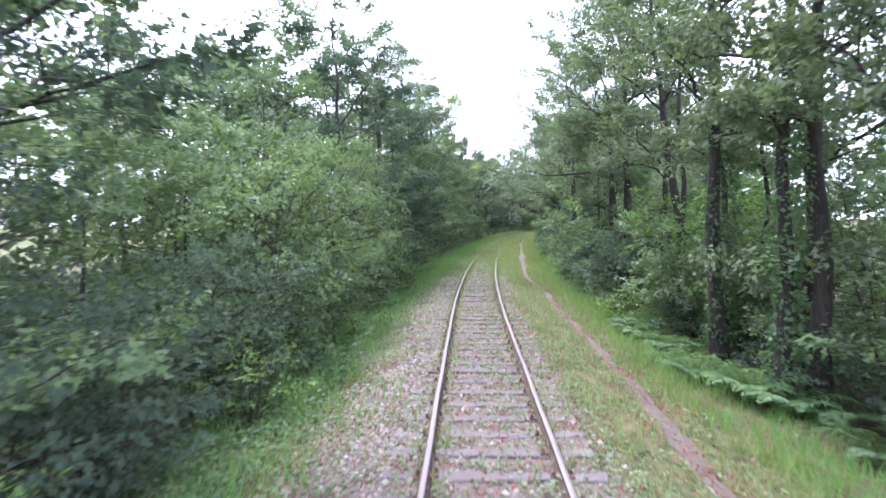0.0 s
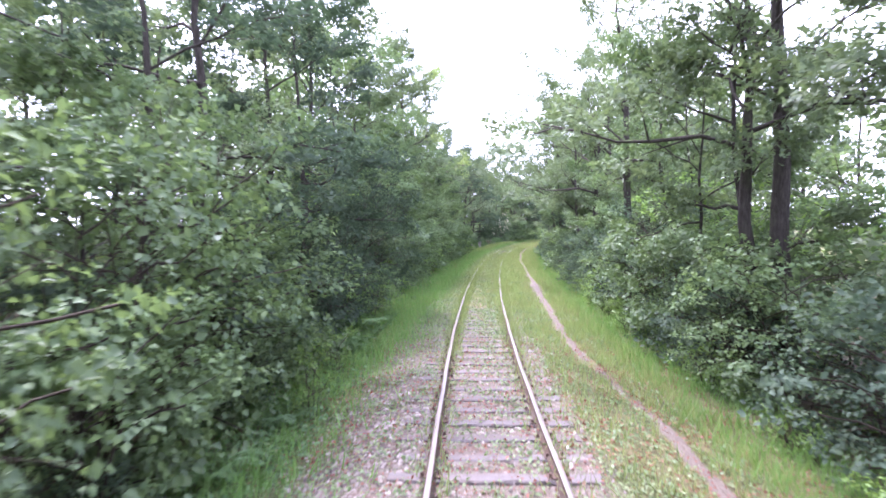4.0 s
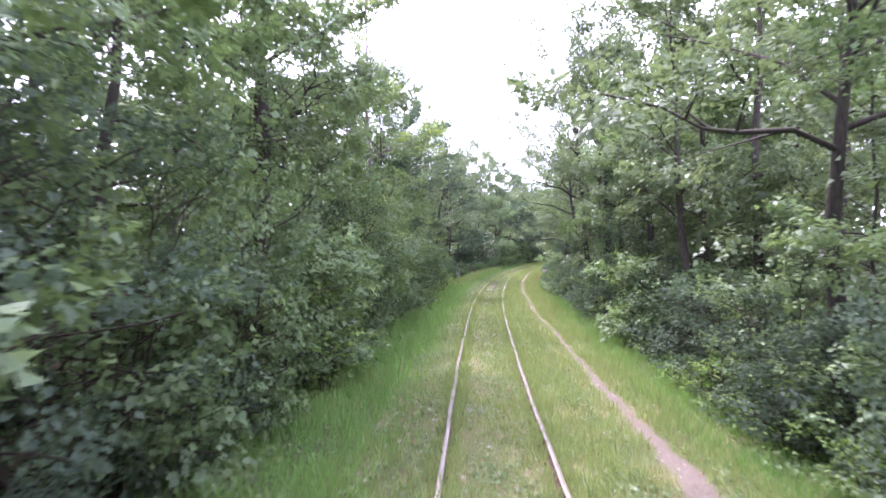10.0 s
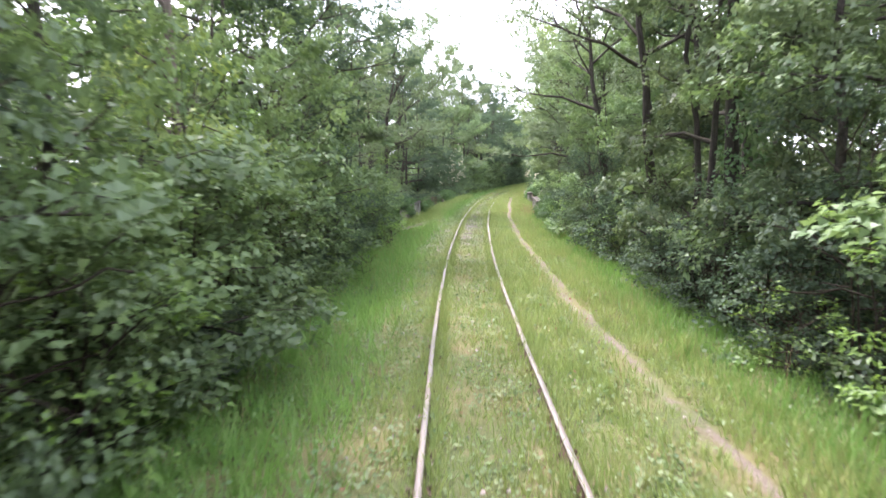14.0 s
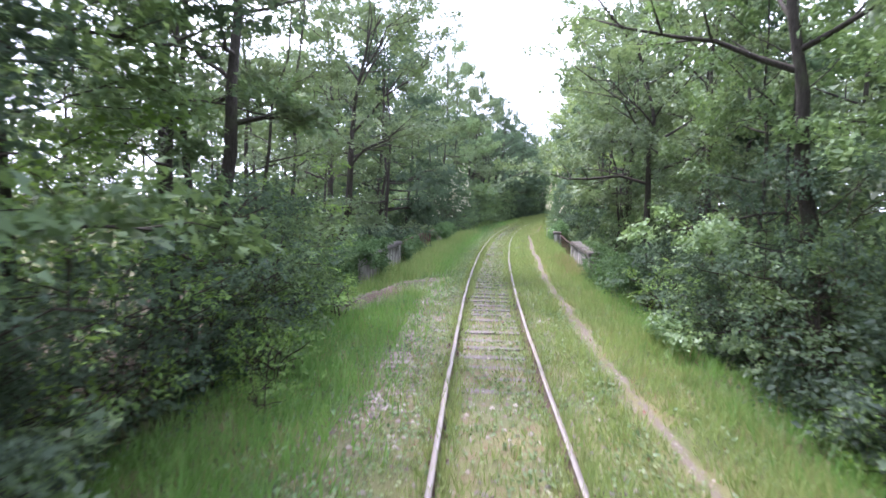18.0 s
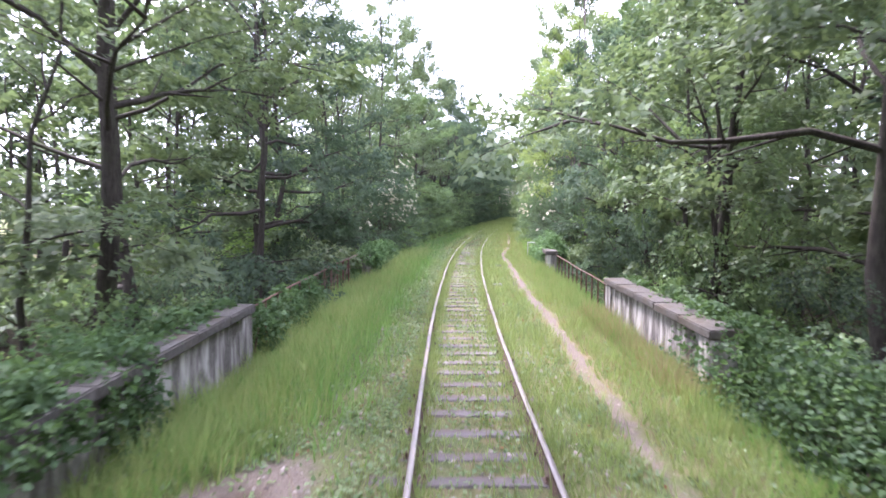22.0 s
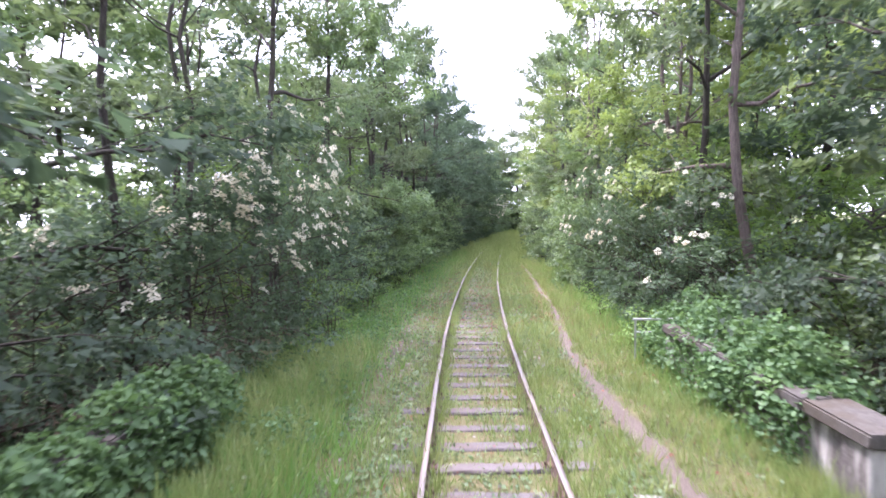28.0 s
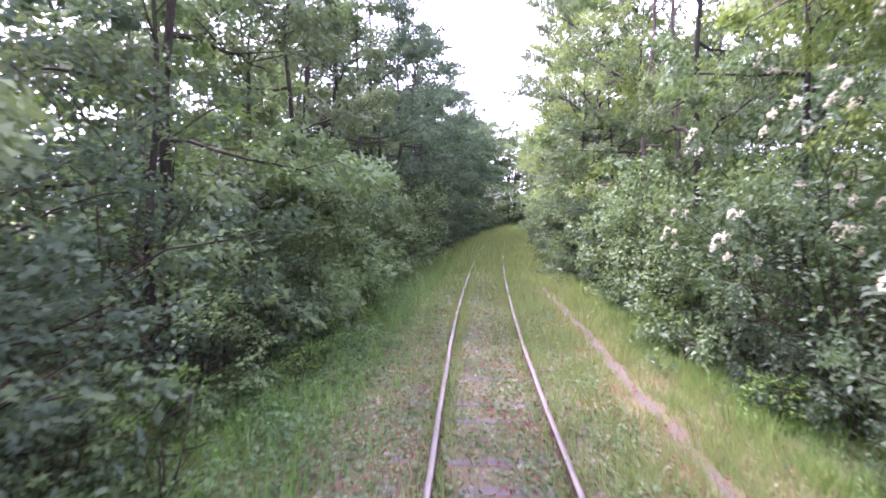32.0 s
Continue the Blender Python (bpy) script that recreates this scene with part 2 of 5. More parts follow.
GRASS_DRY = leaf_material("dry_grass_blade", (0.220, 0.165, 0.095), (0.374, 0.300, 0.180), (0.374, 0.310, 0.150), through=0.3, gloss=0.02, meadow=(0.340, 0.240, 0.165))
WEED_LEAF = leaf_material("weed_leaf", (0.070, 0.130, 0.060), (0.190, 0.255, 0.125), (0.229, 0.340, 0.110), gloss=0.025, meadow=(0.290, 0.320, 0.165))
RED_LEAF = leaf_material("reddish_weed_leaf", (0.150, 0.050, 0.040), (0.290, 0.115, 0.090), (0.291, 0.120, 0.079), gloss=0.02)
PETAL = leaf_material("white_petal", (0.560, 0.540, 0.420), (0.760, 0.740, 0.630), (0.832, 0.810, 0.680), through=0.3, gloss=0.02, meadow=(0.800, 0.780, 0.680))


def bark_material(name, dark, light, moss=0.3):
    m, t, out = nodes_of(name)
    p = local(t)
    stretch = t.nodes.new("ShaderNodeMapping")
    stretch.inputs["Scale"].default_value = (1.0, 1.0, 0.18)
    t.links.new(p, stretch.inputs["Vector"])
    n1 = noise_of(t, 26.0, 5.0, 0.65, stretch.outputs[0])
    n2 = noise_of(t, 1.6, 3.0, 0.6, p)
    c = mix(t, ramp(t, n1, 0.3, 0.72), dark, light)
    c = mix(t, ramp(t, n2, 0.62 - moss * 0.3, 1.0), c, (0.07, 0.09, 0.04))
    principled(t, out, c, 0.9, 0.0, n1, 0.02, 0.2)
    return m


BARK_OAK = bark_material("oak_bark", (0.022, 0.019, 0.017), (0.082, 0.071, 0.062))
BARK_PALE = bark_material("acacia_bark", (0.075, 0.058, 0.052), (0.215, 0.175, 0.160), 0.1)
TWIG = bark_material("twig_bark", (0.028, 0.022, 0.018), (0.085, 0.068, 0.055), 0.1)


def ground_material():
    m, t, out = nodes_of("overgrown_ground")
    pos = position(t)
    cov = t.nodes.new("ShaderNodeVertexColor")
    cov.layer_name = "cover"
    sep = t.nodes.new("ShaderNodeSeparateColor")
    t.links.new(cov.outputs["Color"], sep.inputs[0])
    bare, stony, dry = sep.outputs[0], sep.outputs[1], sep.outputs[2]
    fine, mid, big = noise_of(t, 38.0, 5.0, 0.7, pos), noise_of(t, 5.0, 4.0, 0.6, pos), noise_of(t, 0.7, 3.0, 0.55, pos)
    green = mix(t, ramp(t, fine, 0.3, 0.75), (0.050, 0.068, 0.028), (0.165, 0.190, 0.082))
    green = mix(t, ramp(t, big, 0.42, 0.75), green, (0.190, 0.165, 0.082))
    litter = mix(t, ramp(t, fine, 0.3, 0.7), (0.035, 0.028, 0.020), (0.105, 0.085, 0.058))
    straw = mix(t, ramp(t, mid, 0.3, 0.7), (0.215, 0.165, 0.095), (0.270, 0.170, 0.125))
    soil = mix(t, ramp(t, fine, 0.3, 0.75), (0.098, 0.079, 0.067), (0.240, 0.198, 0.172))
    damp = mix(t, ramp(t, fine, 0.3, 0.75), (0.062, 0.046, 0.036), (0.150, 0.116, 0.092))
    soil = mix(t, ramp(t, bare, 1.0, 1.25), soil, damp)
    vor = t.nodes.new("ShaderNodeTexVoronoi")
    vor.inputs["Scale"].default_value = 26.0
    t.links.new(pos, vor.inputs["Vector"])
    sp = t.nodes.new("ShaderNodeSeparateColor")
    t.links.new(vor.outputs["Color"], sp.inputs[0])
    stone = mix(t, sp.outputs[0], (0.082, 0.068, 0.063), (0.260, 0.232, 0.219))
    stone = mix(t, ramp(t, mid, 0.42, 0.62), stone, (0.140, 0.096, 0.080))

    def blend(base, over, amount, grain, soft=0.18):
        s = t.nodes.new("ShaderNodeMath")
        s.operation = "ADD"
        t.links.new(amount, s.inputs[0])
        t.links.new(grain, s.inputs[1])
        return mix(t, ramp(t, s.outputs[0], 1.0 - soft, 1.0 + soft), base, over)

    ragged = mix(t, 0.45, mid, fine)
    c = blend(litter, green, cov.outputs["Alpha"], mid)
    c = blend(c, straw, dry, mid, 0.3)
    c = blend(c, stone, stony, ragged)
    c = blend(c, soil, bare, ragged, 0.12)
    h = mix(t, stony, fine, vor.outputs["Distance"])
    principled(t, out, c, 0.95, 0.0, h, 0.03, 0.15)
    return m


GROUND = ground_material()


def rough_material(name, a, b, scale, rough=0.85, metal=0.0, height=0.004, stain=None, streak=None, spec=0.35):
    m, t, out = nodes_of(name)
    p = local(t)
    info = t.nodes.new("ShaderNodeObjectInfo")
    if streak:
        mp = t.nodes.new("ShaderNodeMapping")
        mp.inputs["Scale"].default_value = streak
        t.links.new(p, mp.inputs["Vector"])
        p = mp.outputs[0]
    off = t.nodes.new("ShaderNodeVectorMath")
    off.operation = "ADD"
    t.links.new(p, off.inputs[0])
    t.links.new(info.outputs["Random"], off.inputs[1])
    n1 = noise_of(t, scale, 5.0, 0.68, off.outputs[0])
    n2 = noise_of(t, scale * 0.14, 3.0, 0.6, off.outputs[0])
    c = mix(t, ramp(t, n1, 0.28, 0.74), a, b)
    c = mix(t, ramp(t, info.outputs["Random"], -0.4, 2.0), c, a)
    if stain:
        c = mix(t, ramp(t, n2, 0.45, 0.68), c, stain)
    principled(t, out, c, rough, metal, n1, height, spec)
    return m


SLEEPER_WOOD = rough_material("weathered_sleeper_wood", (0.092, 0.079, 0.079), (0.232, 0.206, 0.208), 16.0, 0.9, height=0.01, stain=(0.130, 0.098, 0.085), streak=(0.35, 2.2, 2.2))
RAIL_TOP = rough_material("worn_rail_steel", (0.180, 0.156, 0.153), (0.300, 0.268, 0.265), 14.0, 0.46, 0.4, 0.001, (0.300, 0.235, 0.215), (3, 0.2, 3))
RAIL_RUST = rough_material("rail_rust", (0.060, 0.038, 0.030), (0.170, 0.100, 0.075), 20.0, 0.85, 0.0, 0.003, (0.105, 0.078, 0.066))
RUST_STEEL = rough_material("rusted_steel", (0.080, 0.042, 0.031), (0.205, 0.115, 0.085), 24.0, 0.85, 0.0, 0.002, (0.140, 0.112, 0.100))
GALV = rough_material("galvanised_pipe", (0.420, 0.430, 0.430), (0.600, 0.610, 0.610), 12.0, 0.4, 0.6, 0.001, (0.40, 0.37, 0.33))
def concrete_material():
    """Old cast concrete: dark weathering with pale lime streaks that run down the face."""
    m, t, out = nodes_of("streaked_concrete")
    p = local(t)
    runs = t.nodes.new("ShaderNodeMapping")
    runs.inputs["Scale"].default_value = (2.4, 2.4, 0.42)
    t.links.new(p, runs.inputs["Vector"])
    n1, n2, n3 = noise_of(t, 1.9, 5.0, 0.62, runs.outputs[0]), noise_of(t, 22.0, 5.0, 0.7, p), noise_of(t, 1.3, 3.0, 0.6, p)
    c = mix(t, ramp(t, n2, 0.3, 0.72), (0.075, 0.066, 0.063), (0.185, 0.168, 0.162))
    c = mix(t, ramp(t, n1, 0.43, 0.62), c, (0.440, 0.420, 0.400))
    c = mix(t, ramp(t, n3, 0.56, 0.72), c, (0.070, 0.066, 0.048))
    principled(t, out, c, 0.93, 0.0, n2, 0.006, 0.25)
    return m


CONCRETE = concrete_material()
COPING = rough_material("lichen_coping", (0.055, 0.050, 0.047), (0.190, 0.174, 0.164), 11.0, 0.95, 0.0, 0.008, (0.080, 0.066, 0.052))
STONE = rough_material("ballast_stone", (0.160, 0.140, 0.135), (0.430, 0.400, 0.385), 9.0, 0.9, 0.0, 0.004)


# ---------------------------------------------------------------- mesh helpers
def mesh_of(name, verts, faces, material, smooth_faces=False, face_size=None):
    """A mesh from arrays; faces is an (n, k) array."""
    verts, faces = np.asarray(verts, np.float32), np.asarray(faces, np.int32)
    me = bpy.data.meshes.new(name)
    n, k = faces.shape
    me.vertices.add(len(verts))
    me.vertices.foreach_set("co", verts.ravel())
    me.loops.add(n * k)
    me.loops.foreach_set("vertex_index", faces.ravel())
    me.polygons.add(n)
    me.polygons.foreach_set("loop_start", np.arange(0, n * k, k, dtype=np.int32))
    if smooth_faces:
        me.polygons.foreach_set("use_smooth", np.ones(n, bool))
    for mt in material if isinstance(material, (list, tuple)) else [material]:
        me.materials.append(mt)
    me.update(calc_edges=True)
    return me


def hang(name, me, parent=None, label="", m=None):
    ob = new(name, me)
    if parent is not None:
        ob.parent = parent
    if m is not None:
        ob.matrix_basis = m
    if label:
        tagged(ob, label)
    return ob


def part(name, bm, material, parent, label="", m=None):
    me = bpy.data.meshes.new(name)
    bm.to_mesh(me)
    bm.free()
    for mt in material if isinstance(material, (list, tuple)) else [material]:
        me.materials.append(mt)
    return hang(name, me, parent, label, m)


def box_bm(sx, sy, sz, bevel=0.01, centre=(0, 0, 0), segments=1):
    bm = bmesh.new()
    bmesh.ops.create_cube(bm, size=1.0)
    for v in bm.verts:
        v.co = Vector((v.co.x * sx + centre[0], v.co.y * sy + centre[1], v.co.z * sz + centre[2]))
    if bevel:
        bmesh.ops.bevel(bm, geom=list(bm.edges), offset=bevel, segments=segments, affect="EDGES")
    return bm


def unit(v):
    return v / np.maximum(np.linalg.norm(v, axis=-1, keepdims=True), 1e-9)


def tube(points, radii, sides=6):
    """Vertices and quads of a tapered tube along points."""
    pts, radii = np.asarray(points, float), np.asarray(radii, float)
    d = unit(np.gradient(pts, axis=0))
    ref = np.where(np.abs(d[:, 2:3]) > 0.8, [[1.0, 0, 0]], [[0, 0, 1.0]])
    a = unit(np.cross(d, ref))
    b = np.cross(d, a)
    ang = np.linspace(0, 2 * np.pi, sides, endpoint=False)
    ring = pts[:, None] + radii[:, None, None] * (np.cos(ang)[None, :, None] * a[:, None] + np.sin(ang)[None, :, None] * b[:, None])
    n = len(pts)
    i, j = np.meshgrid(np.arange(n - 1), np.arange(sides), indexing="ij")
    q = np.stack([i * sides + j, i * sides + (j + 1) % sides, (i + 1) * sides + (j + 1) % sides, (i + 1) * sides + j], -1).reshape(-1, 4)
    return ring.reshape(-1, 3), q


class Tubes:
    def __init__(self):
        self.v, self.f, self.n = [], [], 0

    def add(self, points, radii, sides=6):
        v, f = tube(points, radii, sides)
        self.v.append(v)
        self.f.append(f + self.n)
        self.n += len(v)

    def join(self, other):
        self.v += other.v
        self.f += [f + self.n for f in other.f]
        self.n += other.n

    def mesh(self, name, material):
        return mesh_of(name, np.concatenate(self.v), np.concatenate(self.f), material, True)


def leaf_mesh(name, pos, axis, normal, length, width, material, fold=0.18, cut=False):
    """Leaves as pointed, slightly folded blades, each an island of two triangles (one if cut)."""
    n = len(pos)
    axis = unit(axis)
    side = unit(np.cross(axis, normal))
    up = np.cross(side, axis)
    L, Wd = np.broadcast_to(length, (n,))[:, None], np.broadcast_to(width, (n,))[:, None]
    if cut:
        v = np.stack([pos - side * Wd * 0.12, pos + axis * L * 0.45 + side * Wd * 0.62, pos + axis * L - side * Wd * 0.28], 1)
        return mesh_of(name, v.reshape(-1, 3), np.arange(3 * n).reshape(n, 3), material)
    v = np.stack([pos, pos + axis * L * 0.48 + side * Wd * 0.5 + up * Wd * fold, pos + axis * L - up * L * 0.08,
                  pos + axis * L * 0.42 - side * Wd * 0.5 + up * Wd * fold], 1).reshape(-1, 3)
    k = 4 * np.arange(n)[:, None]
    return mesh_of(name, v, np.concatenate([k + [[0, 1, 2]], k + [[0, 2, 3]]], 1).reshape(-1, 3), material)


def spray(rng, a, b, count, spread, shell=0.3):
    """Leaf places and ways about a twig from a to b: a flat drooping fan whose leaves lie alike, and a looser clump round it."""
    way = b - a
    ln = float(np.linalg.norm(way))
    d = unit(way)
    up = np.array([0, 0, 1.0])
    s = unit(np.cross(up, d) + 1e-6)
    out = unit(d * [1, 1, 0] + 1e-6)
    lie = unit(up + 0.55 * out + rng.normal(0, 0.28, 3))
    t = rng.random(count) ** 0.75
    w = rng.uniform(-1, 1, count) * spread * (2.1 - 1.2 * t)
    p = a + way * 1.12 * t[:, None] + s * w[:, None] + lie * rng.normal(0, 0.16 * spread, count)[:, None]
    p[:, 2] -= 0.3 * w * w / spread + 0.08 * ln * t * t
    axis = d * 0.7 + s * (np.sign(w) * 0.75)[:, None] + [0, 0, -0.32] + rng.normal(0, 0.24, (count, 3))
    normal = lie + rng.normal(0, 0.24, (count, 3))
    ball = unit(rng.normal(0, 1, (count, 3)) + [0, 0, 0.35] + 0.4 * d)
    r = spread * 1.35 + 0.14 * ln
    on = (rng.random(count) < shell)[:, None]
    p = np.where(on, a + way * 0.6 + ball * [r, r, r * 0.62] * (0.6 + 0.45 * rng.random((count, 1))), p)
    axis = np.where(on, np.cross(ball, rng.normal(0, 1, (count, 3))) + 0.4 * ball + [0, 0, -0.4], axis)
    normal = np.where(on, ball + [0, 0, 0.5] + rng.normal(0, 0.3, (count, 3)), normal)
    return p, axis, normal


def woody(rng, height, radius, base, limbs, leaves, leaf, trunk_r=0.12, stems=1, rise=(5, 60), spread=0.25, boughs=4, twigs=3, low=0.6, lean=0.0, detail=2, facing=False, apart=False):
    """One tree or bush at the origin: its trunks, its limbs (each with its boughs and twigs) and its leaves."""
    trunks, wood, P, A, N = [], [], [], [], []
    per = max(4, int(leaves / (limbs * (boughs * (twigs + 1) + 1))))

    def leafy(a, b, size):
        p, x, n = spray(rng, a, b, per, size)
        P.append(p), A.append(x), N.append(n)

    for s in range(stems):
        az0 = s * 6.283 / stems + rng.normal(0, 0.4)
        out = 0 if stems == 1 else radius * 0.5 * (0.5 + 0.7 * rng.random())
        tt = np.linspace(0, 1, 9)
        h = height * (1 if s == 0 else 0.7 + 0.3 * rng.random()) * 0.93
        wander = np.cumsum(rng.normal(0, 0.034 * h / 3, (9, 2)), 0)
        wander -= wander[0]
        pts = np.stack([np.cos(az0) * out * tt**0.8 + wander[:, 0] + lean * h * tt**1.4, np.sin(az0) * out * tt**0.8 + wander[:, 1], h * tt - 0.3 * (1 - tt)], -1)
        rr = trunk_r * (1 - 0.86 * tt**0.9) / math.sqrt(stems)
        rr[0] *= 1.4
        tube_s = Tubes()
        tube_s.add(pts, rr, 8 if stems == 1 else 5)
        trunks.append(tube_s)
        count = limbs // stems
        for i in range(count):
            q = (i + rng.random()) / count
            f = min(base + (1 - base) * q, 0.99)
            o = np.array([np.interp(f, tt, pts[:, c]) for c in range(3)])
            az = i * 2.399 + rng.normal(0, 0.4) + s * 1.7
            prof = low + (1 - low) * min(1.0, q / 0.3)
            prof *= math.sqrt(max(0.12, 1 - (max(0.0, q - 0.4) / 0.75) ** 2))
            ln = radius * prof * (0.75 + 0.45 * rng.random())
            el = radians(rise[0] + (rise[1] - rise[0]) * q**1.3 + rng.normal(0, 8))
            way = np.array([math.cos(az) * math.cos(el), math.sin(az) * math.cos(el), math.sin(el)])
            bt = np.linspace(0, 1, 6)
            kink = np.concatenate([np.zeros((1, 3)), np.cumsum(rng.normal(0, 0.03 * ln, (5, 3)), 0)])
            lp = o + way * ln * bt[:, None] + np.array([0, 0, -0.14 * ln]) * (bt**2)[:, None] + kink
            r0 = max(0.014, float(np.interp(f, tt, rr)) * 0.55)
            limb = Tubes()
            limb.boughs = []
            limb.add(lp if detail else lp[::5], np.linspace(r0, 0.01, 6 if detail else 2), 4 if detail == 2 else 3)
            leafy(lp[3], lp[-1] + way * 0.12 * ln, spread)
            for j in range(boughs):
                g = 0.22 + 0.78 * (j + 0.8 * rng.random()) / boughs
                so = np.array([np.interp(g, bt, lp[:, c]) for c in range(3)])
                turn = (1 if (i + j) % 2 else -1) * radians(30 + 35 * rng.random())
                w2 = unit(np.array([way[0] * math.cos(turn) - way[1] * math.sin(turn), way[0] * math.sin(turn) + way[1] * math.cos(turn), way[2] * 0.7 + rng.normal(0.08, 0.25)]))
                bl = ln * (0.62 - 0.3 * g) * (0.75 + 0.5 * rng.random()) + 0.15
                e = so + w2 * bl + np.array([0, 0, -0.08 * bl])
                mid = (so + e) / 2 + rng.normal(0, 0.04 * bl, 3) + np.array([0, 0, 0.04 * bl])
                if apart:
                    limb.boughs.append(Tubes())
                    limb.boughs[-1].add([so, mid, e], [max(0.012, r0 * 0.45), 0.01, 0.004], 4)
                elif detail == 2:
                    limb.add([so, mid, e], [max(0.009, r0 * 0.42), 0.008, 0.004], 3)
                elif detail == 1 and j == 0:
                    limb.add([so, e], [0.009, 0.004], 3)
                leafy(mid, e + w2 * 0.1, spread * 0.9)
                for k in range(twigs):
                    d = 0.3 + 0.65 * (k + rng.random()) / twigs
                    ts = so + (mid - so) * min(1, 2 * d) + (e - mid) * max(0, 2 * d - 1)
                    tw = unit(w2 + rng.normal(0, 0.75, 3) * [1, 1, 0.5])
                    te = ts + tw * (0.22 + 0.35 * bl * rng.random())
                    leafy(ts, te, spread * (0.55 + 0.4 * rng.random()))
            wood.append(limb)
    P, A, N = np.concatenate(P), np.concatenate(A), np.concatenate(N)
    P[:, 2] = np.maximum(P[:, 2], 0.03 + 0.05 * rng.random(len(P)))
    size = leaf * (0.6 + 0.7 * rng.random(len(P)))
    if facing:
        # edge growth: fine dense leaves towards the light (+x), sparse ones on the shaded side
        share = 0.36 + 0.64 * smooth(-0.35 * radius, 0.1 * radius, P[:, 0])
        keep = rng.random(len(P)) < share
        size = size * (1.5 - 0.5 * (share - 0.36) / 0.64)
        P, A, N, size = P[keep], A[keep], N[keep], size[keep]
    return trunks, wood, P, A, N, size


def build_tree(seed, name, leaf_mat, bark, cut=False, wide=0.6, parts=("trunk", "limb", "crown"), split=True, extra=None, **kw):
    """split: each limb is a part; otherwise the wood is one piece."""
    rng = np.random.default_rng(seed)
    trunks, wood, P, A, N, size = woody(rng, **kw)
    root = new(name)
    if split:
        hang(parts[0], trunks[0].mesh(parts[0], bark), root)
        for w in wood:
            limb = hang(parts[1], w.mesh(parts[1], bark), root)
            for b in w.boughs:
                hang("bough", b.mesh("bough", bark), limb)
    else:
        per = len(wood) // len(trunks)
        for i, t in enumerate(trunks):
            for w in wood[i * per:(i + 1) * per]:
                t.join(w)
            hang(parts[0], t.mesh(parts[0], bark), root)
    hang(parts[2], leaf_mesh(parts[2], P, A, N, size, size * wide, leaf_mat, cut=bool(cut)), root)
    if extra:
        extra(rng, root, P, N)
    return root


class Kind:
    """Variants of one plant, built once each and copied to where they stand."""

    def __init__(self, makers, label, category, group, facing=False):
        self.facing, self.over = facing, False
        self.makers, self.made, self.reach, self.label, self.category, self.group = makers, {}, {}, label, category, group

    def put(self, rng, y, u, scale=1.0, turn=None, variant=None, sink=0.0, squash=1.0):
        i = int(rng.integers(len(self.makers))) if variant is None else variant
        p = at(y, u)
        z = float(ground_z(y, u)) - sink
        rot = rng.random() * 360 if turn is None else turn
        if self.facing and turn is None:
            rot = heading(y) + (0 if u < 0 else 180) + rng.normal(0, 22) + (-14 if u < 0 else 14)
        m = pose(float(p[0]), float(p[1]), z, 0, 0, rot)
        if i not in self.made:
            ob = self.made[i] = self.makers[i]()
            tagged(ob, self.label, self.category, self.group)
            self.reach[i] = 0.0
            for ch in ob.children:
                co = np.empty(len(ch.data.vertices) * 3, np.float32)
                ch.data.vertices.foreach_get("co", co)
                self.reach[i] = max(self.reach[i], float(np.percentile(np.hypot(co[0::3], co[1::3]), 99.3)))
            ob.matrix_basis = m
            return ob
        if y > 188 or abs(u) > 9:
            clear = -9.0
        else:
            clear = (2.7 if u < 0 else (3.7 if y < 97 else 3.1)) - 2.0 * float(smooth(116, 132, y))
            if self.category == "tree":
                clear -= 3.9 if self.over else 0.6
            if self.category in ("bush", "sapling") and ((67 < y < 94 and u < 0) or (73 < y < 98 and u > 0)):
                clear = 5.0
        flat = min(scale, max(0.45, (abs(u) - clear) / self.reach[i]))
        return copy_thing(self.made[i], m @ Matrix.Diagonal((flat, flat, scale * squash, 1)))

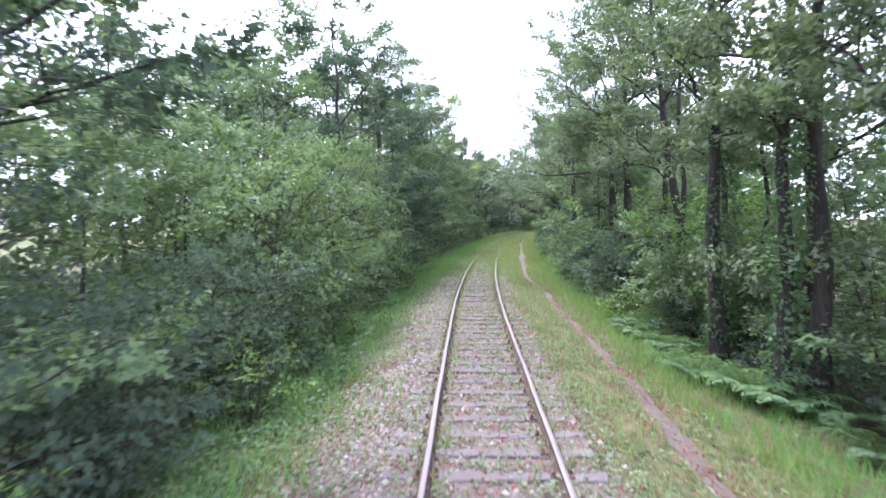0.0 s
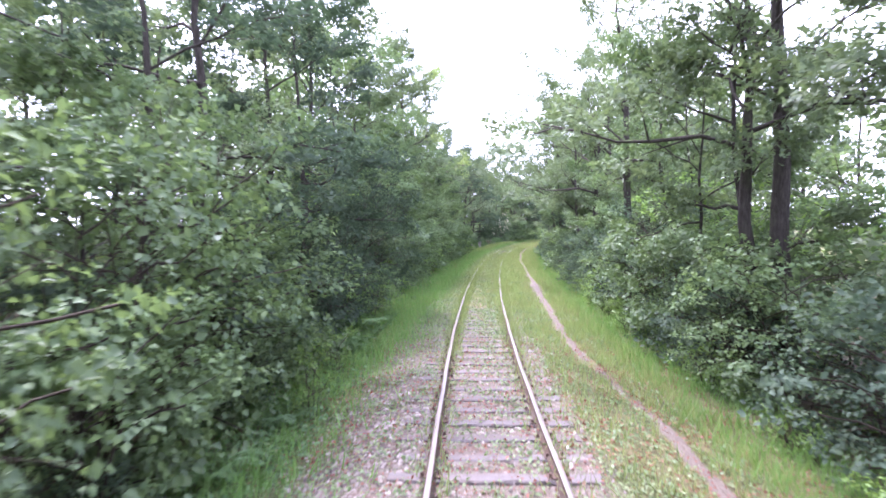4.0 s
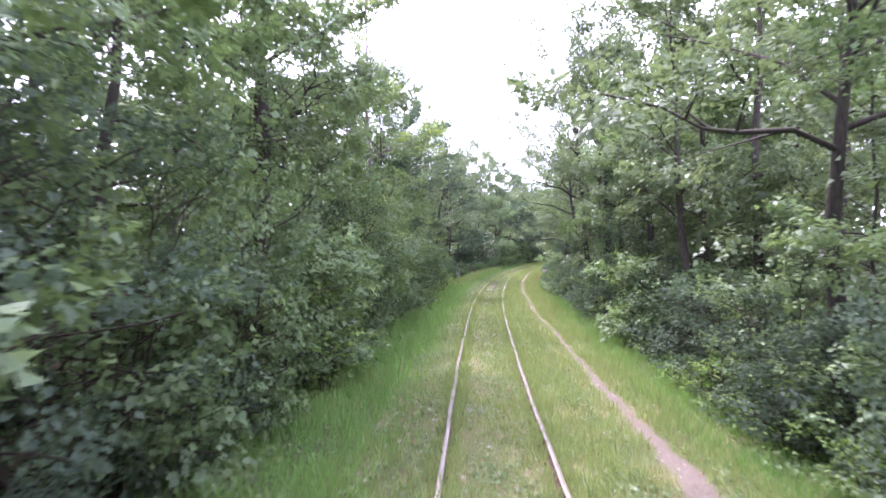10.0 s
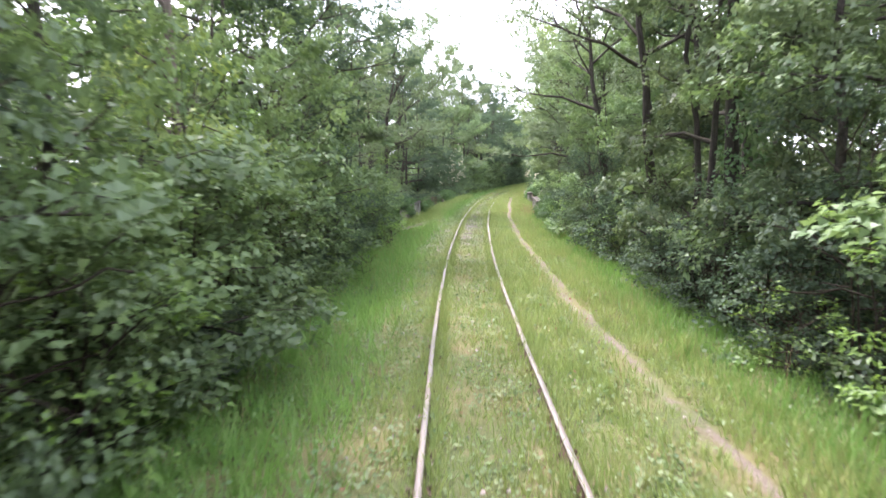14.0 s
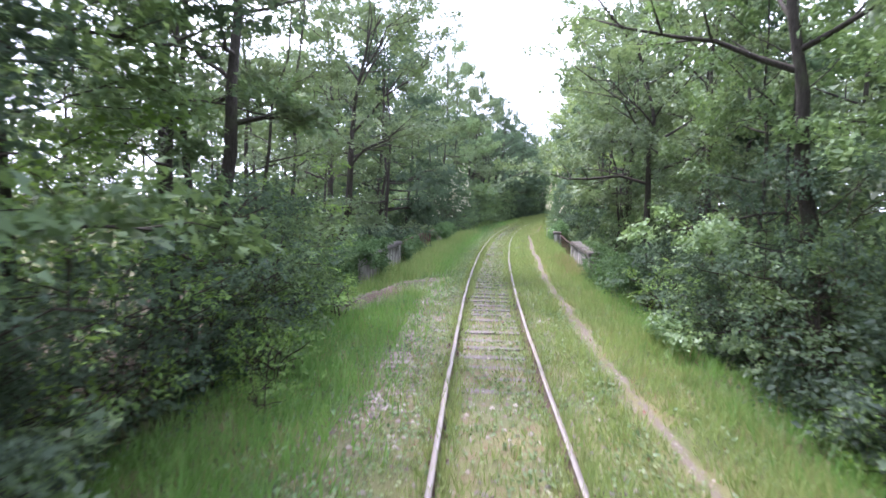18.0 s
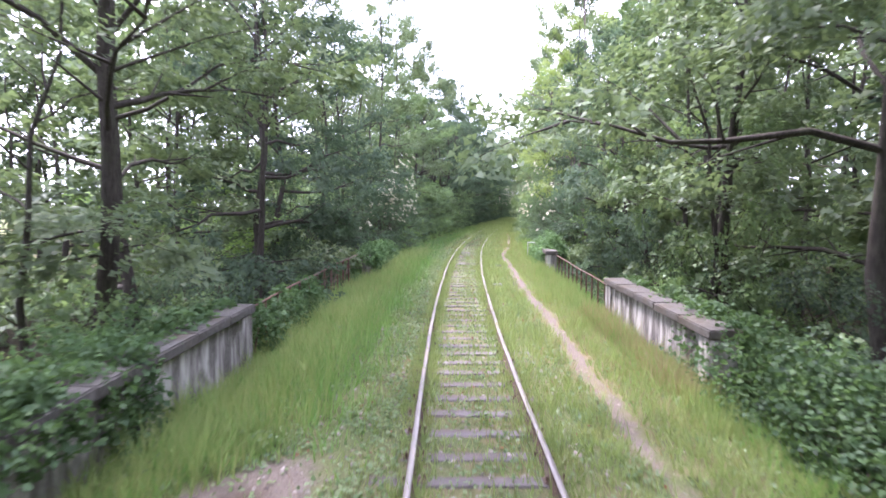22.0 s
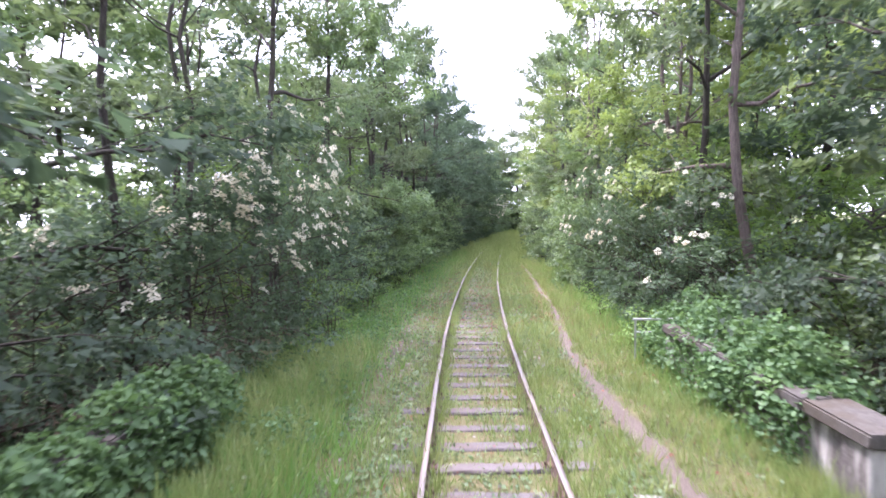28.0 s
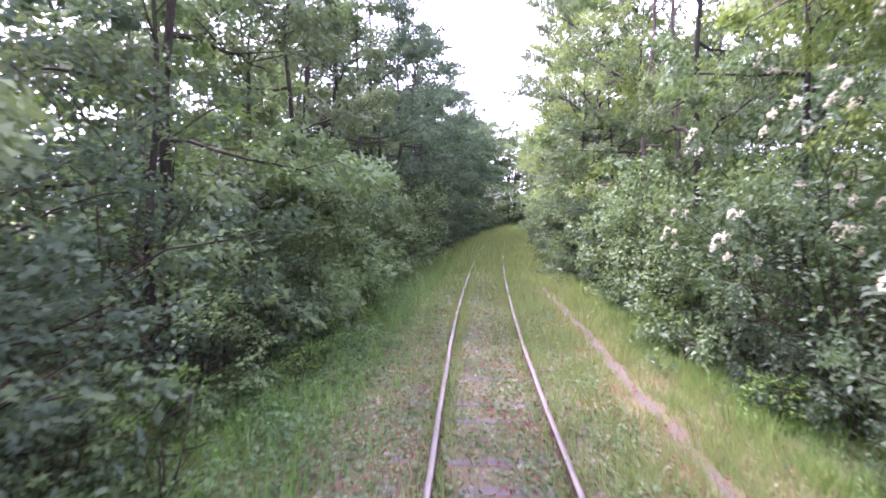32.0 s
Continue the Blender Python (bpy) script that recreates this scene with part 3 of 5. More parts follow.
# ---------------------------------------------------------------- ground
def cover_at(y, u):
    """How far bare soil, stones, dry growth and green growth cover the ground."""
    y, u = np.broadcast_arrays(np.asarray(y, float), np.asarray(u, float))
    d = u - path_u(y)
    wide = (1 + 0.3 * np.sin(y * 1.7 + 2 * np.sin(y * 0.6)) * np.sin(y * 4.3)) * np.interp(y, [-30, -8, 6, 10, 20, 24, 28, 34, 60, 76, 82, 90, 97, 103, 110, 200], [0.13, 0.14, 0.12, 0.16, 0.21, 0.4, 0.25, 0.14, 0.14, 0.15, 0.19, 0.2, 0.2, 0.13, 0.16, 0.2])
    worn = np.interp(y, [-30, 0, 8, 20, 26, 40, 60, 78, 86, 96, 101, 106, 118, 130], [1.3, 1.25, 0.9, 0.8, 0.8, 0.68, 0.7, 0.84, 1.0, 0.98, 0.82, 0.92, 0.92, 0.5])
    bare = worn * np.exp(-((d / wide) ** 2))
    bare = np.maximum(bare, 2.0 * np.exp(-(((y - 67.8) / 2.9) ** 4) - ((u + 2.95 - 0.31 * (y - 68.5)) / 0.66) ** 2))
    bare = np.maximum(bare, 0.25 * smooth(1.3, 0.7, np.abs(u)) * np.interp(y, [-30, 12, 20, 50, 95, 101, 112], [0.9, 0.9, 0.2, 0.2, 0.6, 1.3, 1.3]))
    bed = smooth(-2.9, -2.0, u) * smooth(1.9, 1.1, u)
    stony = bed * np.interp(y, [-30, 8, 16, 24, 50, 58, 66, 72, 94, 97, 104, 112, 130], [0.64, 0.62, 0.42, 0.2, 0.2, 0.42, 0.46, 0.26, 0.2, 0.4, 0.46, 0.38, 0.2])
    stony = np.maximum(stony, 0.62 * np.exp(-(((u + 1.75) / 0.5) ** 2)) * np.interp(y, [-30, 12, 17, 52, 56, 68, 72, 94, 97, 103, 106], [0.9, 0.9, 0.1, 0.1, 0.8, 0.8, 0.0, 0.0, 0.9, 0.9, 0.2]))
    stony = np.maximum(stony, 0.52 * np.exp(-(((d + 0.1) / (wide * 1.5)) ** 2)) * np.interp(y, [-30, 20, 30, 50, 75, 85], [0.5, 0.8, 0.8, 1.0, 1.0, 0.0]))
    dry = 0.34 * smooth(0.9, 1.7, u) * smooth(4.4, 3.2, u) * np.interp(y, [-30, 10, 18, 70, 76, 84, 100, 106, 130], [0.75, 0.7, 0.4, 0.5, 1.3, 0.6, 0.7, 1.0, 0.6])
    dry = np.maximum(dry, 0.3 * smooth(1.6, 0.5, np.abs(u)) * np.interp(y, [-30, 10, 30, 90, 104, 130], [1.1, 0.9, 0.6, 0.8, 1.2, 0.6]))
    green = np.interp(np.abs(u - 0.4), [0, 4.2, 5.8, 9, 14, 30, 60], [0.95, 0.95, 0.5, 0.22, 0.22, 0.5, 0.8])
    green = green * (1 - 0.34 * smooth(14, 6, y) * smooth(7, 5, np.abs(u)))
    green = np.maximum(green, 0.9 * smooth(135, 148, y))
    return np.stack([bare, stony, dry, green], -1)


def build_ground():
    us = np.unique(np.round(np.concatenate([np.arange(-6, 6.01, 0.2), [-300, -160, -90, -60, -40, -30, -24, -20, -17, -14, -12, -10, -9, -8, -7, 7, 8, 9, 10, 12, 14, 17, 20, 24, 30, 40, 60, 90, 160, 300]]), 3))
    ys = np.unique(np.round(np.concatenate([np.arange(-26, 150, 0.45), np.arange(150, 200, 2.5), [-400, -200, -120, -80, -60, -45, -35, -30, 210, 230, 260, 320, 450, 700]]), 3))
    Y, U = np.meshgrid(ys, us, indexing="ij")
    p = at(Y, U, ground_z(Y, U)).reshape(-1, 3)
    n, k = len(ys), len(us)
    i, j = np.meshgrid(np.arange(n - 1), np.arange(k - 1), indexing="ij")
    a = i * k + j
    me = mesh_of("ground", p, np.stack([a, a + 1, a + k + 1, a + k], -1).reshape(-1, 4), GROUND, True)
    at_c = me.color_attributes.new("cover", "FLOAT_COLOR", "POINT")
    at_c.data.foreach_set("color", cover_at(Y, U).reshape(-1).astype(np.float32))
    return tagged(new("ground", me), "grassy embankment with a worn footpath, leaf litter and patches of stone", "ground", kind="structure")


build_ground()


# ---------------------------------------------------------------- railway track
track = tagged(new("railway_track"), "overgrown single railway track with worn rusty rails and weathered sleepers", "railway track")
GAUGE = 1.507
SLEEPER_Y = np.cumsum(np.concatenate([[-25.0], 0.66 + np.random.default_rng(5).normal(0, 0.02, 246)]))


def off_sleeper(y, u, left=0.5):
    """How freely plants grow: less on the sleepers' tops."""
    near = np.abs(y - SLEEPER_Y[np.clip(np.searchsorted(SLEEPER_Y - 0.33, y) - 1, 0, len(SLEEPER_Y) - 1)]) < 0.13
    left = left + (1 - left) * np.interp(y, [8, 15, 50, 58, 100, 104], [0, 0.7, 0.7, 0, 0.05, 0.8])
    return np.where(near & (np.abs(u) < np.where(y < 14, 1.27, 0.85)), left, 1.0)


def build_rail(side):
    """One rail: foot, web and rounded head swept along the line."""
    prof = [(-0.065, -0.15), (0.065, -0.15), (0.065, -0.138), (0.014, -0.118), (0.010, -0.045), (0.034, -0.034), (0.036, -0.010), (0.027, -0.001),
            (-0.027, -0.001), (-0.036, -0.010), (-0.034, -0.034), (-0.010, -0.045), (-0.014, -0.118), (-0.065, -0.138)]
    ys = np.arange(-26.0, 160.0, 0.8)
    k = len(prof)
    wob = 0.006 * np.sin(ys * 0.55 + side) + 0.004 * np.sin(ys * 1.7)
    v = np.stack([at(ys, side * GAUGE / 2 + wob + a, b) for a, b in prof], 1).reshape(-1, 3)
    i, j = np.meshgrid(np.arange(len(ys) - 1), np.arange(k), indexing="ij")
    q = np.stack([i * k + j, i * k + (j + 1) % k, (i + 1) * k + (j + 1) % k, (i + 1) * k + j], -1).reshape(-1, 4)
    me = mesh_of("rail", v, q, [RAIL_RUST, RAIL_TOP])
    me.polygons.foreach_set("material_index", np.isin(j.ravel(), (6, 7, 8)).astype(np.int32))
    return hang("rail", me, track, "rusty rail with a worn bright head")


build_rail(-1)
build_rail(1)


def sleeper_mesh(seed):
    rng = np.random.default_rng(seed)
    bm = box_bm(2.52, 0.235, 0.14, 0)
    bmesh.ops.subdivide_edges(bm, edges=[e for e in bm.edges if abs(e.verts[0].co.x - e.verts[1].co.x) > 1], cuts=10, use_grid_fill=True)
    bmesh.ops.bevel(bm, geom=[e for e in bm.edges if abs(e.verts[0].co.x - e.verts[1].co.x) > 0.01 and e.calc_face_angle(0) > 1], offset=0.018, segments=1, affect="EDGES")
    for v in bm.verts:
        v.co += Vector((rng.normal(0, 0.004), rng.normal(0, 0.006), rng.normal(0, 0.005)))
    me = bpy.data.meshes.new("sleeper")
    bm.to_mesh(me)
    bm.free()
    me.materials.append(SLEEPER_WOOD)
    return me


def chair_mesh():
    """A tie plate with two screw heads that holds the rail's foot."""
    bm = box_bm(0.27, 0.15, 0.016, 0.003)
    for x in (-0.1, 0.1):
        bmesh.ops.create_cone(bm, cap_ends=True, segments=6, radius1=0.024, radius2=0.018, depth=0.05, matrix=Matrix.Translation((x, 0.03 * (1 if x > 0 else -1), 0.03)))
    me = bpy.data.meshes.new("rail_chair")
    bm.to_mesh(me)
    bm.free()
    me.materials.append(RAIL_RUST)
    return me


def build_sleepers():
    rng = np.random.default_rng(5)
    kinds, chair = [sleeper_mesh(s) for s in range(4)], chair_mesh()
    for y in SLEEPER_Y[SLEEPER_Y < 138]:
        p = at(y, rng.normal(0, 0.02))
        s = hang("sleeper", kinds[int(rng.integers(4))], track, m=pose(float(p[0]), float(p[1]), -0.222 + rng.normal(0, 0.008), 0, rng.normal(0, 0.25), heading(y) + rng.normal(0, 0.7)))
        if y < 112:
            for side in (-1, 1):
                hang("rail_chair", chair, s, m=pose(side * GAUGE / 2, 0, 0.078))


# ---------------------------------------------------------------- trees and bushes
def maker(*a, **k):
    return lambda: build_tree(*a, **k)


def umbels(rng, root, P, N, count=46, size=0.043):
    """Flat white flower heads on the outer leaves."""
    mid, top = np.array([0, 0, 0.45 * P[:, 2].max()]), 0.55 * P[:, 2].max()
    reach = np.percentile(np.hypot(P[:, 0], P[:, 1]), 97)
    q = (P - mid) / [reach, reach, top]
    score = np.linalg.norm(q, axis=1) + 0.25 * q[:, 0] + rng.normal(0, 0.12, len(P)) - 5.0 * (q[:, 2] < -0.15)
    far = np.argsort(-score)[: count * 16]
    pick = rng.choice(far, count, replace=False)
    pos, ax, nn = [], [], []
    for i in pick:
        c = P[i] + unit(P[i] * [1, 1, 0.4]) * 0.05
        up = unit(np.array([0, 0, 1.0]) + 0.8 * unit(P[i] * [1, 1, 0.2]))
        s = size * (0.7 + 0.6 * rng.random())
        a = rng.random(36) * 6.283
        r = s * np.sqrt(rng.random(36))
        e1 = unit(np.cross(up, [0.3, 1, 0.2]))
        e2 = np.cross(up, e1)
        off = np.cos(a)[:, None] * r[:, None] * e1 + np.sin(a)[:, None] * r[:, None] * e2
        pos.append(c + off + up * (0.035 * (1 - (r / s) ** 2) + rng.normal(0, 0.008, 36))[:, None])
        ax.append(off + rng.normal(0, 0.02, (36, 3)))
        nn.append(np.broadcast_to(up, (36, 3)) + rng.normal(0, 0.25, (36, 3)))
    hang("blossom", leaf_mesh("blossom", np.concatenate(pos), np.concatenate(ax), np.concatenate(nn), 0.045, 0.045, PETAL, 0.1), root, "flat creamy-white elder flower heads")


BUSH_PARTS = ("stem", "branch", "foliage")
bush = dict(detail=1, facing=True, parts=BUSH_PARTS, split=False, base=0.16, stems=4, trunk_r=0.06, low=0.42, rise=(2, 50), boughs=3, twigs=2, limbs=28)
HAZEL = Kind([maker(11 + i, "hazel_bush", LEAF_HAZEL, TWIG, height=h, radius=r, leaves=4400, leaf=0.102, wide=0.8, spread=0.2, **bush)
              for i, (h, r) in enumerate(((2.9, 1.5), (3.4, 1.6), (2.3, 1.4), (3.8, 1.7)))], "dense hazel bush with broad mid-green leaves at the wood's edge", "bush", "bushes along the railway", True)
# stands where the edge lies in shade; the leaf colour carries that darkness
DARKBUSH = Kind([maker(31 + i, "dark_bush", LEAF_DARK_SHADED, TWIG, height=h, radius=r, leaves=4200, leaf=0.092, wide=0.72, spread=0.19, **bush)
                 for i, (h, r) in enumerate(((2.6, 1.5), (3.3, 1.6), (1.9, 1.3)))], "bush with small dense leaves at the wood's edge, dark green with shade put into the leaf colour", "bush", "bushes along the railway", True)
LOWBUSH = Kind([maker(51 + i, "low_shrub", LEAF_YOUNG, TWIG, height=h, radius=r, leaves=800, leaf=0.09, wide=0.6, spread=0.12, **{**bush, "limbs": 16, "twigs": 1, "facing": False})
                for i, (h, r) in enumerate(((1.1, 0.75), (1.5, 0.85), (0.8, 0.7)))], "low bright green shrub growing at the verge", "shrub", "low shrubs at the verge")
ELDER = Kind([maker(61 + i, "elder_bush", LEAF_ELDER, TWIG, height=h, radius=r, leaves=6400, leaf=0.098, wide=0.5, spread=0.2, extra=lambda *a, n=n: umbels(*a, count=n, size=0.075 if n > 20 else 0.055), **bush)
              for i, (h, r, n) in enumerate(((3.6, 1.9, 70), (3.2, 1.7, 20)))], "elder bush in flower with creamy-white flat flower heads", "bush", "elder bushes in flower", True)
OAK = Kind([maker(71 + i, "oak_tree", LEAF_OAK, BARK_OAK, cut=True, height=h, radius=r, limbs=12, facing=True, leaves=17500, leaf=0.145, wide=0.8, trunk_r=tr, base=0.2, low=0.75, spread=0.3, boughs=5, twigs=4)
            for i, (h, r, tr) in enumerate(((13.0, 4.0, 0.19), (14.5, 4.2, 0.22), (12.0, 3.6, 0.16), (13.5, 3.8, 0.18)))], "tall oak tree with dark bark and a broad layered crown", "tree", "trees along the railway", True)
HORNBEAM = Kind([maker(91 + i, "hornbeam_tree", LEAF_HAZEL, BARK_OAK, cut=True, height=h, radius=r, limbs=13, facing=True, leaves=17000, leaf=0.132, wide=0.8, trunk_r=tr, base=0.1, low=0.85, rise=(-6, 55), spread=0.27, boughs=5, twigs=4)
                 for i, (h, r, tr) in enumerate(((9.5, 3.4, 0.12), (11.0, 3.6, 0.14), (8.5, 3.0, 0.11)))], "hornbeam tree leafy down to the ground in layered sprays", "tree", "trees along the railway", True)
ACACIA = Kind([maker(111 + i, "acacia_tree", LEAF_ACACIA, BARK_PALE, cut=True, height=h, radius=r, limbs=12, facing=True, leaves=15500, leaf=0.126, wide=0.75, trunk_r=tr, base=0.28, low=0.7, rise=(8, 65), spread=0.29, boughs=5, twigs=4)
               for i, (h, r, tr) in enumerate(((14.5, 3.6, 0.15), (13.0, 3.4, 0.13), (15.5, 3.8, 0.17)))], "slender acacia tree with yellow-green leaves and grey bark", "tree", "trees along the railway", True)
# hornbeam form in the darkened leaf, for the shaded hollows on the left
DARKTREE = Kind([maker(101 + i, "shady_tree", LEAF_DARK_SHADED, BARK_OAK, cut=True, height=h, radius=r, limbs=13, facing=True, leaves=17000, leaf=0.138, wide=0.8, trunk_r=tr, base=0.08, low=0.85, rise=(-6, 55), spread=0.27, boughs=5, twigs=4)
                 for i, (h, r, tr) in enumerate(((11.0, 3.5, 0.16), (12.5, 3.8, 0.18)))], "tree with dense foliage down to the ground, shade put into its dark leaf colour", "tree", "trees along the railway", True)
THIN = Kind([maker(131 + i, "slender_tree", LEAF_OAK, BARK_OAK, cut=True, height=h, radius=r, limbs=8, facing=True, leaves=4600, leaf=0.14, wide=0.6, trunk_r=tr, base=0.42, low=0.7, rise=(26, 68), lean=0.05, spread=0.28, boughs=4, twigs=3)
             for i, (h, r, tr) in enumerate(((13.0, 2.4, 0.11), (14.5, 2.6, 0.13), (11.5, 2.2, 0.09)))], "slender young tree with a bare dark trunk and thin crown", "tree", "trees along the railway", True)
TALL = Kind([maker(141 + i, "tall_tree", LEAF_OAK, BARK_OAK, cut=True, height=h, radius=r, limbs=10, facing=True, leaves=10500, leaf=0.148, wide=0.75, trunk_r=tr, base=0.4, low=0.7, rise=(24, 66), lean=0.06, spread=0.28, boughs=5, twigs=4)
             for i, (h, r, tr) in enumerate(((14.0, 3.2, 0.24), (15.0, 3.4, 0.27), (13.0, 3.0, 0.2)))], "tall tree with a bare dark trunk and a high crown", "tree", "trees along the railway", True)
OVER = Kind([maker(231 + i, "spreading_oak", LEAF_OAK, BARK_OAK, cut=True, height=h, radius=r, limbs=13, facing=True, leaves=20000, leaf=0.142, wide=0.75, trunk_r=tr, base=0.5, low=0.8, rise=(26, 58), lean=0.15, spread=0.32, boughs=6, twigs=4, apart=True)
             for i, (h, r, tr) in enumerate(((12.0, 5.6, 0.24), (13.5, 6.0, 0.27)))]
            # third variant: its darkness against the sky is put into the leaf colour
            + [maker(235, "spreading_oak", LEAF_DARK_SHADED, BARK_OAK, cut=True, height=11.0, radius=5.4, limbs=14, facing=True, leaves=23000, leaf=0.142, wide=0.75, trunk_r=0.22, base=0.42, low=0.85, rise=(28, 60), lean=0.06, spread=0.32, boughs=6, twigs=4, apart=True)], "spreading oak with long limbs that reach over the line", "tree", "trees along the railway", True)
OVER.over = True
SAPLING = Kind([maker(151 + i, "sapling", LEAF_YOUNG, TWIG, detail=1, height=h, radius=r, limbs=9, leaves=1000, leaf=0.105, wide=0.5, trunk_r=0.03, base=0.2, low=0.8, rise=(-4, 45), boughs=3, twigs=2, spread=0.16)
                for i, (h, r) in enumerate(((3.2, 1.2), (4.2, 1.4), (2.4, 1.0)))], "young sapling with bright leaves in flat layers", "sapling", "saplings in the wood")
BACK = Kind([maker(171 + i, "woodland_tree", lm, BARK_OAK, cut=True, split=False, detail=0, height=h, radius=r, limbs=12, facing=True, leaves=6400, leaf=0.26, wide=0.8, trunk_r=0.18, base=0.08, low=0.75, rise=(-5, 60), spread=0.42, boughs=4, twigs=3)
             for i, (h, r, lm) in enumerate(((13.0, 4.0, LEAF_OAK), (15.0, 4.3, LEAF_OAK), (12.0, 3.8, LEAF_HAZEL), (14.0, 3.8, LEAF_DARK_SHADED)))], "leafy woodland tree standing deeper in the wood", "tree", "trees deeper in the wood", True)
DEEP = Kind([maker(211 + i, "forest_tree", LEAF_OAK, BARK_OAK, cut=True, split=False, detail=0, height=h, radius=r, limbs=12, facing=True, leaves=5000, leaf=0.40, wide=0.8, trunk_r=0.2, base=0.04, low=0.8, rise=(-8, 60), spread=0.6, boughs=3, twigs=2)
             for i, (h, r) in enumerate(((16.0, 4.6), (18.0, 5.0), (15.0, 4.4)))], "tall forest tree far back in the wood", "tree", "trees far back in the wood", True)
THICKET = Kind([maker(191 + i, "thicket_bush", lm, TWIG, cut=True, leaves=6200, leaf=0.155, wide=0.8, height=h, radius=r, spread=0.4, **{**bush, "detail": 0})
                for i, (h, r, lm) in enumerate(((5.0, 3.2, LEAF_HAZEL), (6.0, 3.4, LEAF_OAK), (4.2, 3.0, LEAF_YOUNG)))], "tall thicket of undergrowth deeper in the wood", "bush", "undergrowth in the wood", True)


# the first of each variant stands deep in the wood
_p = np.random.default_rng(500)
for _n, _k in enumerate((HAZEL, DARKBUSH, LOWBUSH, ELDER, OAK, HORNBEAM, ACACIA, DARKTREE, THIN, TALL, SAPLING, BACK, THICKET, DEEP, OVER)):
    for _v in range(len(_k.makers)):
        _k.put(_p, 12 + 7.3 * _n + 1.7 * _v, (-22.5 - 0.8 * _v) if _n % 2 else (23.0 + 0.8 * _v), variant=_v)


def row(seed, y0, y1, step, u, jitter, kinds, scale=(0.85, 1.15), weights=None, skip=()):
    rng = np.random.default_rng(seed)
    y = y0
    while y < y1:
        k = kinds[int(rng.choice(len(kinds), p=weights))]
        yy, uu = y + rng.normal(0, step * 0.2), u + rng.normal(0, jitter)
        s = scale[0] + (scale[1] - scale[0]) * rng.random()
        if not any(a <= yy <= b for a, b in skip):
            k.put(rng, yy, uu, s)
        y += step


# wood's edge on the left
row(1, -8.5, 6, 1.7, -5.0, 0.25, [HAZEL, DARKBUSH], (1.1, 1.5), [0.85, 0.15])
row(10, -18, -9, 1.7, -5.1, 0.25, [HAZEL, DARKBUSH], (0.9, 1.2), [0.15, 0.85])
row(2, 6, 26, 1.8, -5.2, 0.3, [HAZEL, DARKBUSH], (1.1, 1.6), [0.1, 0.9])
row(3, 26, 50, 1.8, -5.2, 0.3, [HAZEL, DARKBUSH], (1.15, 1.6), [0.88, 0.12])
row(4, 50, 66, 1.9, -5.6, 0.3, [DARKBUSH, HAZEL], (0.85, 1.2), [0.9, 0.1])
row(7, 66, 72, 1.9, -6.6, 0.3, [DARKBUSH, SAPLING], (0.6, 0.8), [0.7, 0.3])
row(5, 75, 96, 1.9, -7.4, 0.5, [DARKBUSH, HAZEL], (1.1, 1.5), [0.8, 0.2])
row(17, 102.4, 109, 1.7, -5.2, 0.25, [DARKBUSH], (1.1, 1.5))
row(6, 110, 122, 1.8, -5.1, 0.3, [DARKBUSH, HAZEL], (1.1, 1.6), [0.2, 0.8])
row(9, 122, 160, 1.9, -5.0, 0.35, [DARKBUSH, HAZEL], (1.1, 1.6), [0.75, 0.25])
row(8, 160, 205, 2.4, -5.4, 0.35, [DARKBUSH, HAZEL], (1.1, 1.6), [0.5, 0.5])
# wood's edge on the right
row(11, -18, -2, 2.6, 7.6, 0.5, [HAZEL, DARKBUSH], (0.5, 0.8), [0.3, 0.7])
row(12, -3, 30, 1.9, 6.5, 0.4, [HAZEL, DARKBUSH], (1.0, 1.4), [0.4, 0.6])
row(13, 30, 60, 1.9, 6.3, 0.35, [HAZEL, DARKBUSH, SAPLING], (0.95, 1.35), [0.22, 0.68, 0.1])
row(14, 60, 73, 1.7, 6.1, 0.3, [DARKBUSH, HAZEL], (1.0, 1.3), [0.85, 0.15])
row(15, 73, 97, 1.8, 7.2, 0.5, [HAZEL, DARKBUSH], (1.1, 1.6), [0.4, 0.6])
row(16, 110, 160, 1.9, 5.3, 0.35, [DARKBUSH, HAZEL], (1.1, 1.5), [0.5, 0.5])
# low growth that closes the foot of the wood
row(61, -14, 6, 3.0, -4.6, 0.2, [DARKBUSH, HAZEL], (0.4, 0.6), [0.6, 0.4])
row(62, 6, 50, 3.4, -4.6, 0.2, [DARKBUSH, HAZEL], (0.45, 0.7), [0.7, 0.3])
row(63, 50, 67, 2.6, -4.9, 0.2, [DARKBUSH, HAZEL], (0.45, 0.7), [0.6, 0.4])
row(68, 51, 68, 2.3, -5.3, 0.5, [SAPLING], (0.8, 1.15))
row(64, 104, 126, 2.6, -4.4, 0.2, [DARKBUSH, HAZEL], (0.5, 0.75), [0.4, 0.6])
row(65, -18, 0, 2.6, 6.6, 0.3, [DARKBUSH], (0.4, 0.6))
row(66, 8, 74, 4.0, 5.8, 0.2, [DARKBUSH, HAZEL], (0.5, 0.8), [0.8, 0.2])
row(67, 101, 126, 3.2, 4.8, 0.2, [DARKBUSH], (0.45, 0.7))
# flowering elders
_r = np.random.default_rng(77)
for y, u, s, v in ((96.2, -5.8, 1.2, 0), (98.2, -5.2, 1.3, 0), (100.2, -4.9, 1.4, 0), (101.5, 5.6, 1.3, 1), (104.0, 5.3, 1.35, 1), (106.4, 5.1, 1.3, 1), (108.6, 5.1, 1.3, 1), (99.6, 6.3, 1.1, 1), (171, -4.2, 1.6, 0), (174, -4.0, 1.5, 0)):
    ELDER.put(_r, y, u, s, variant=v)
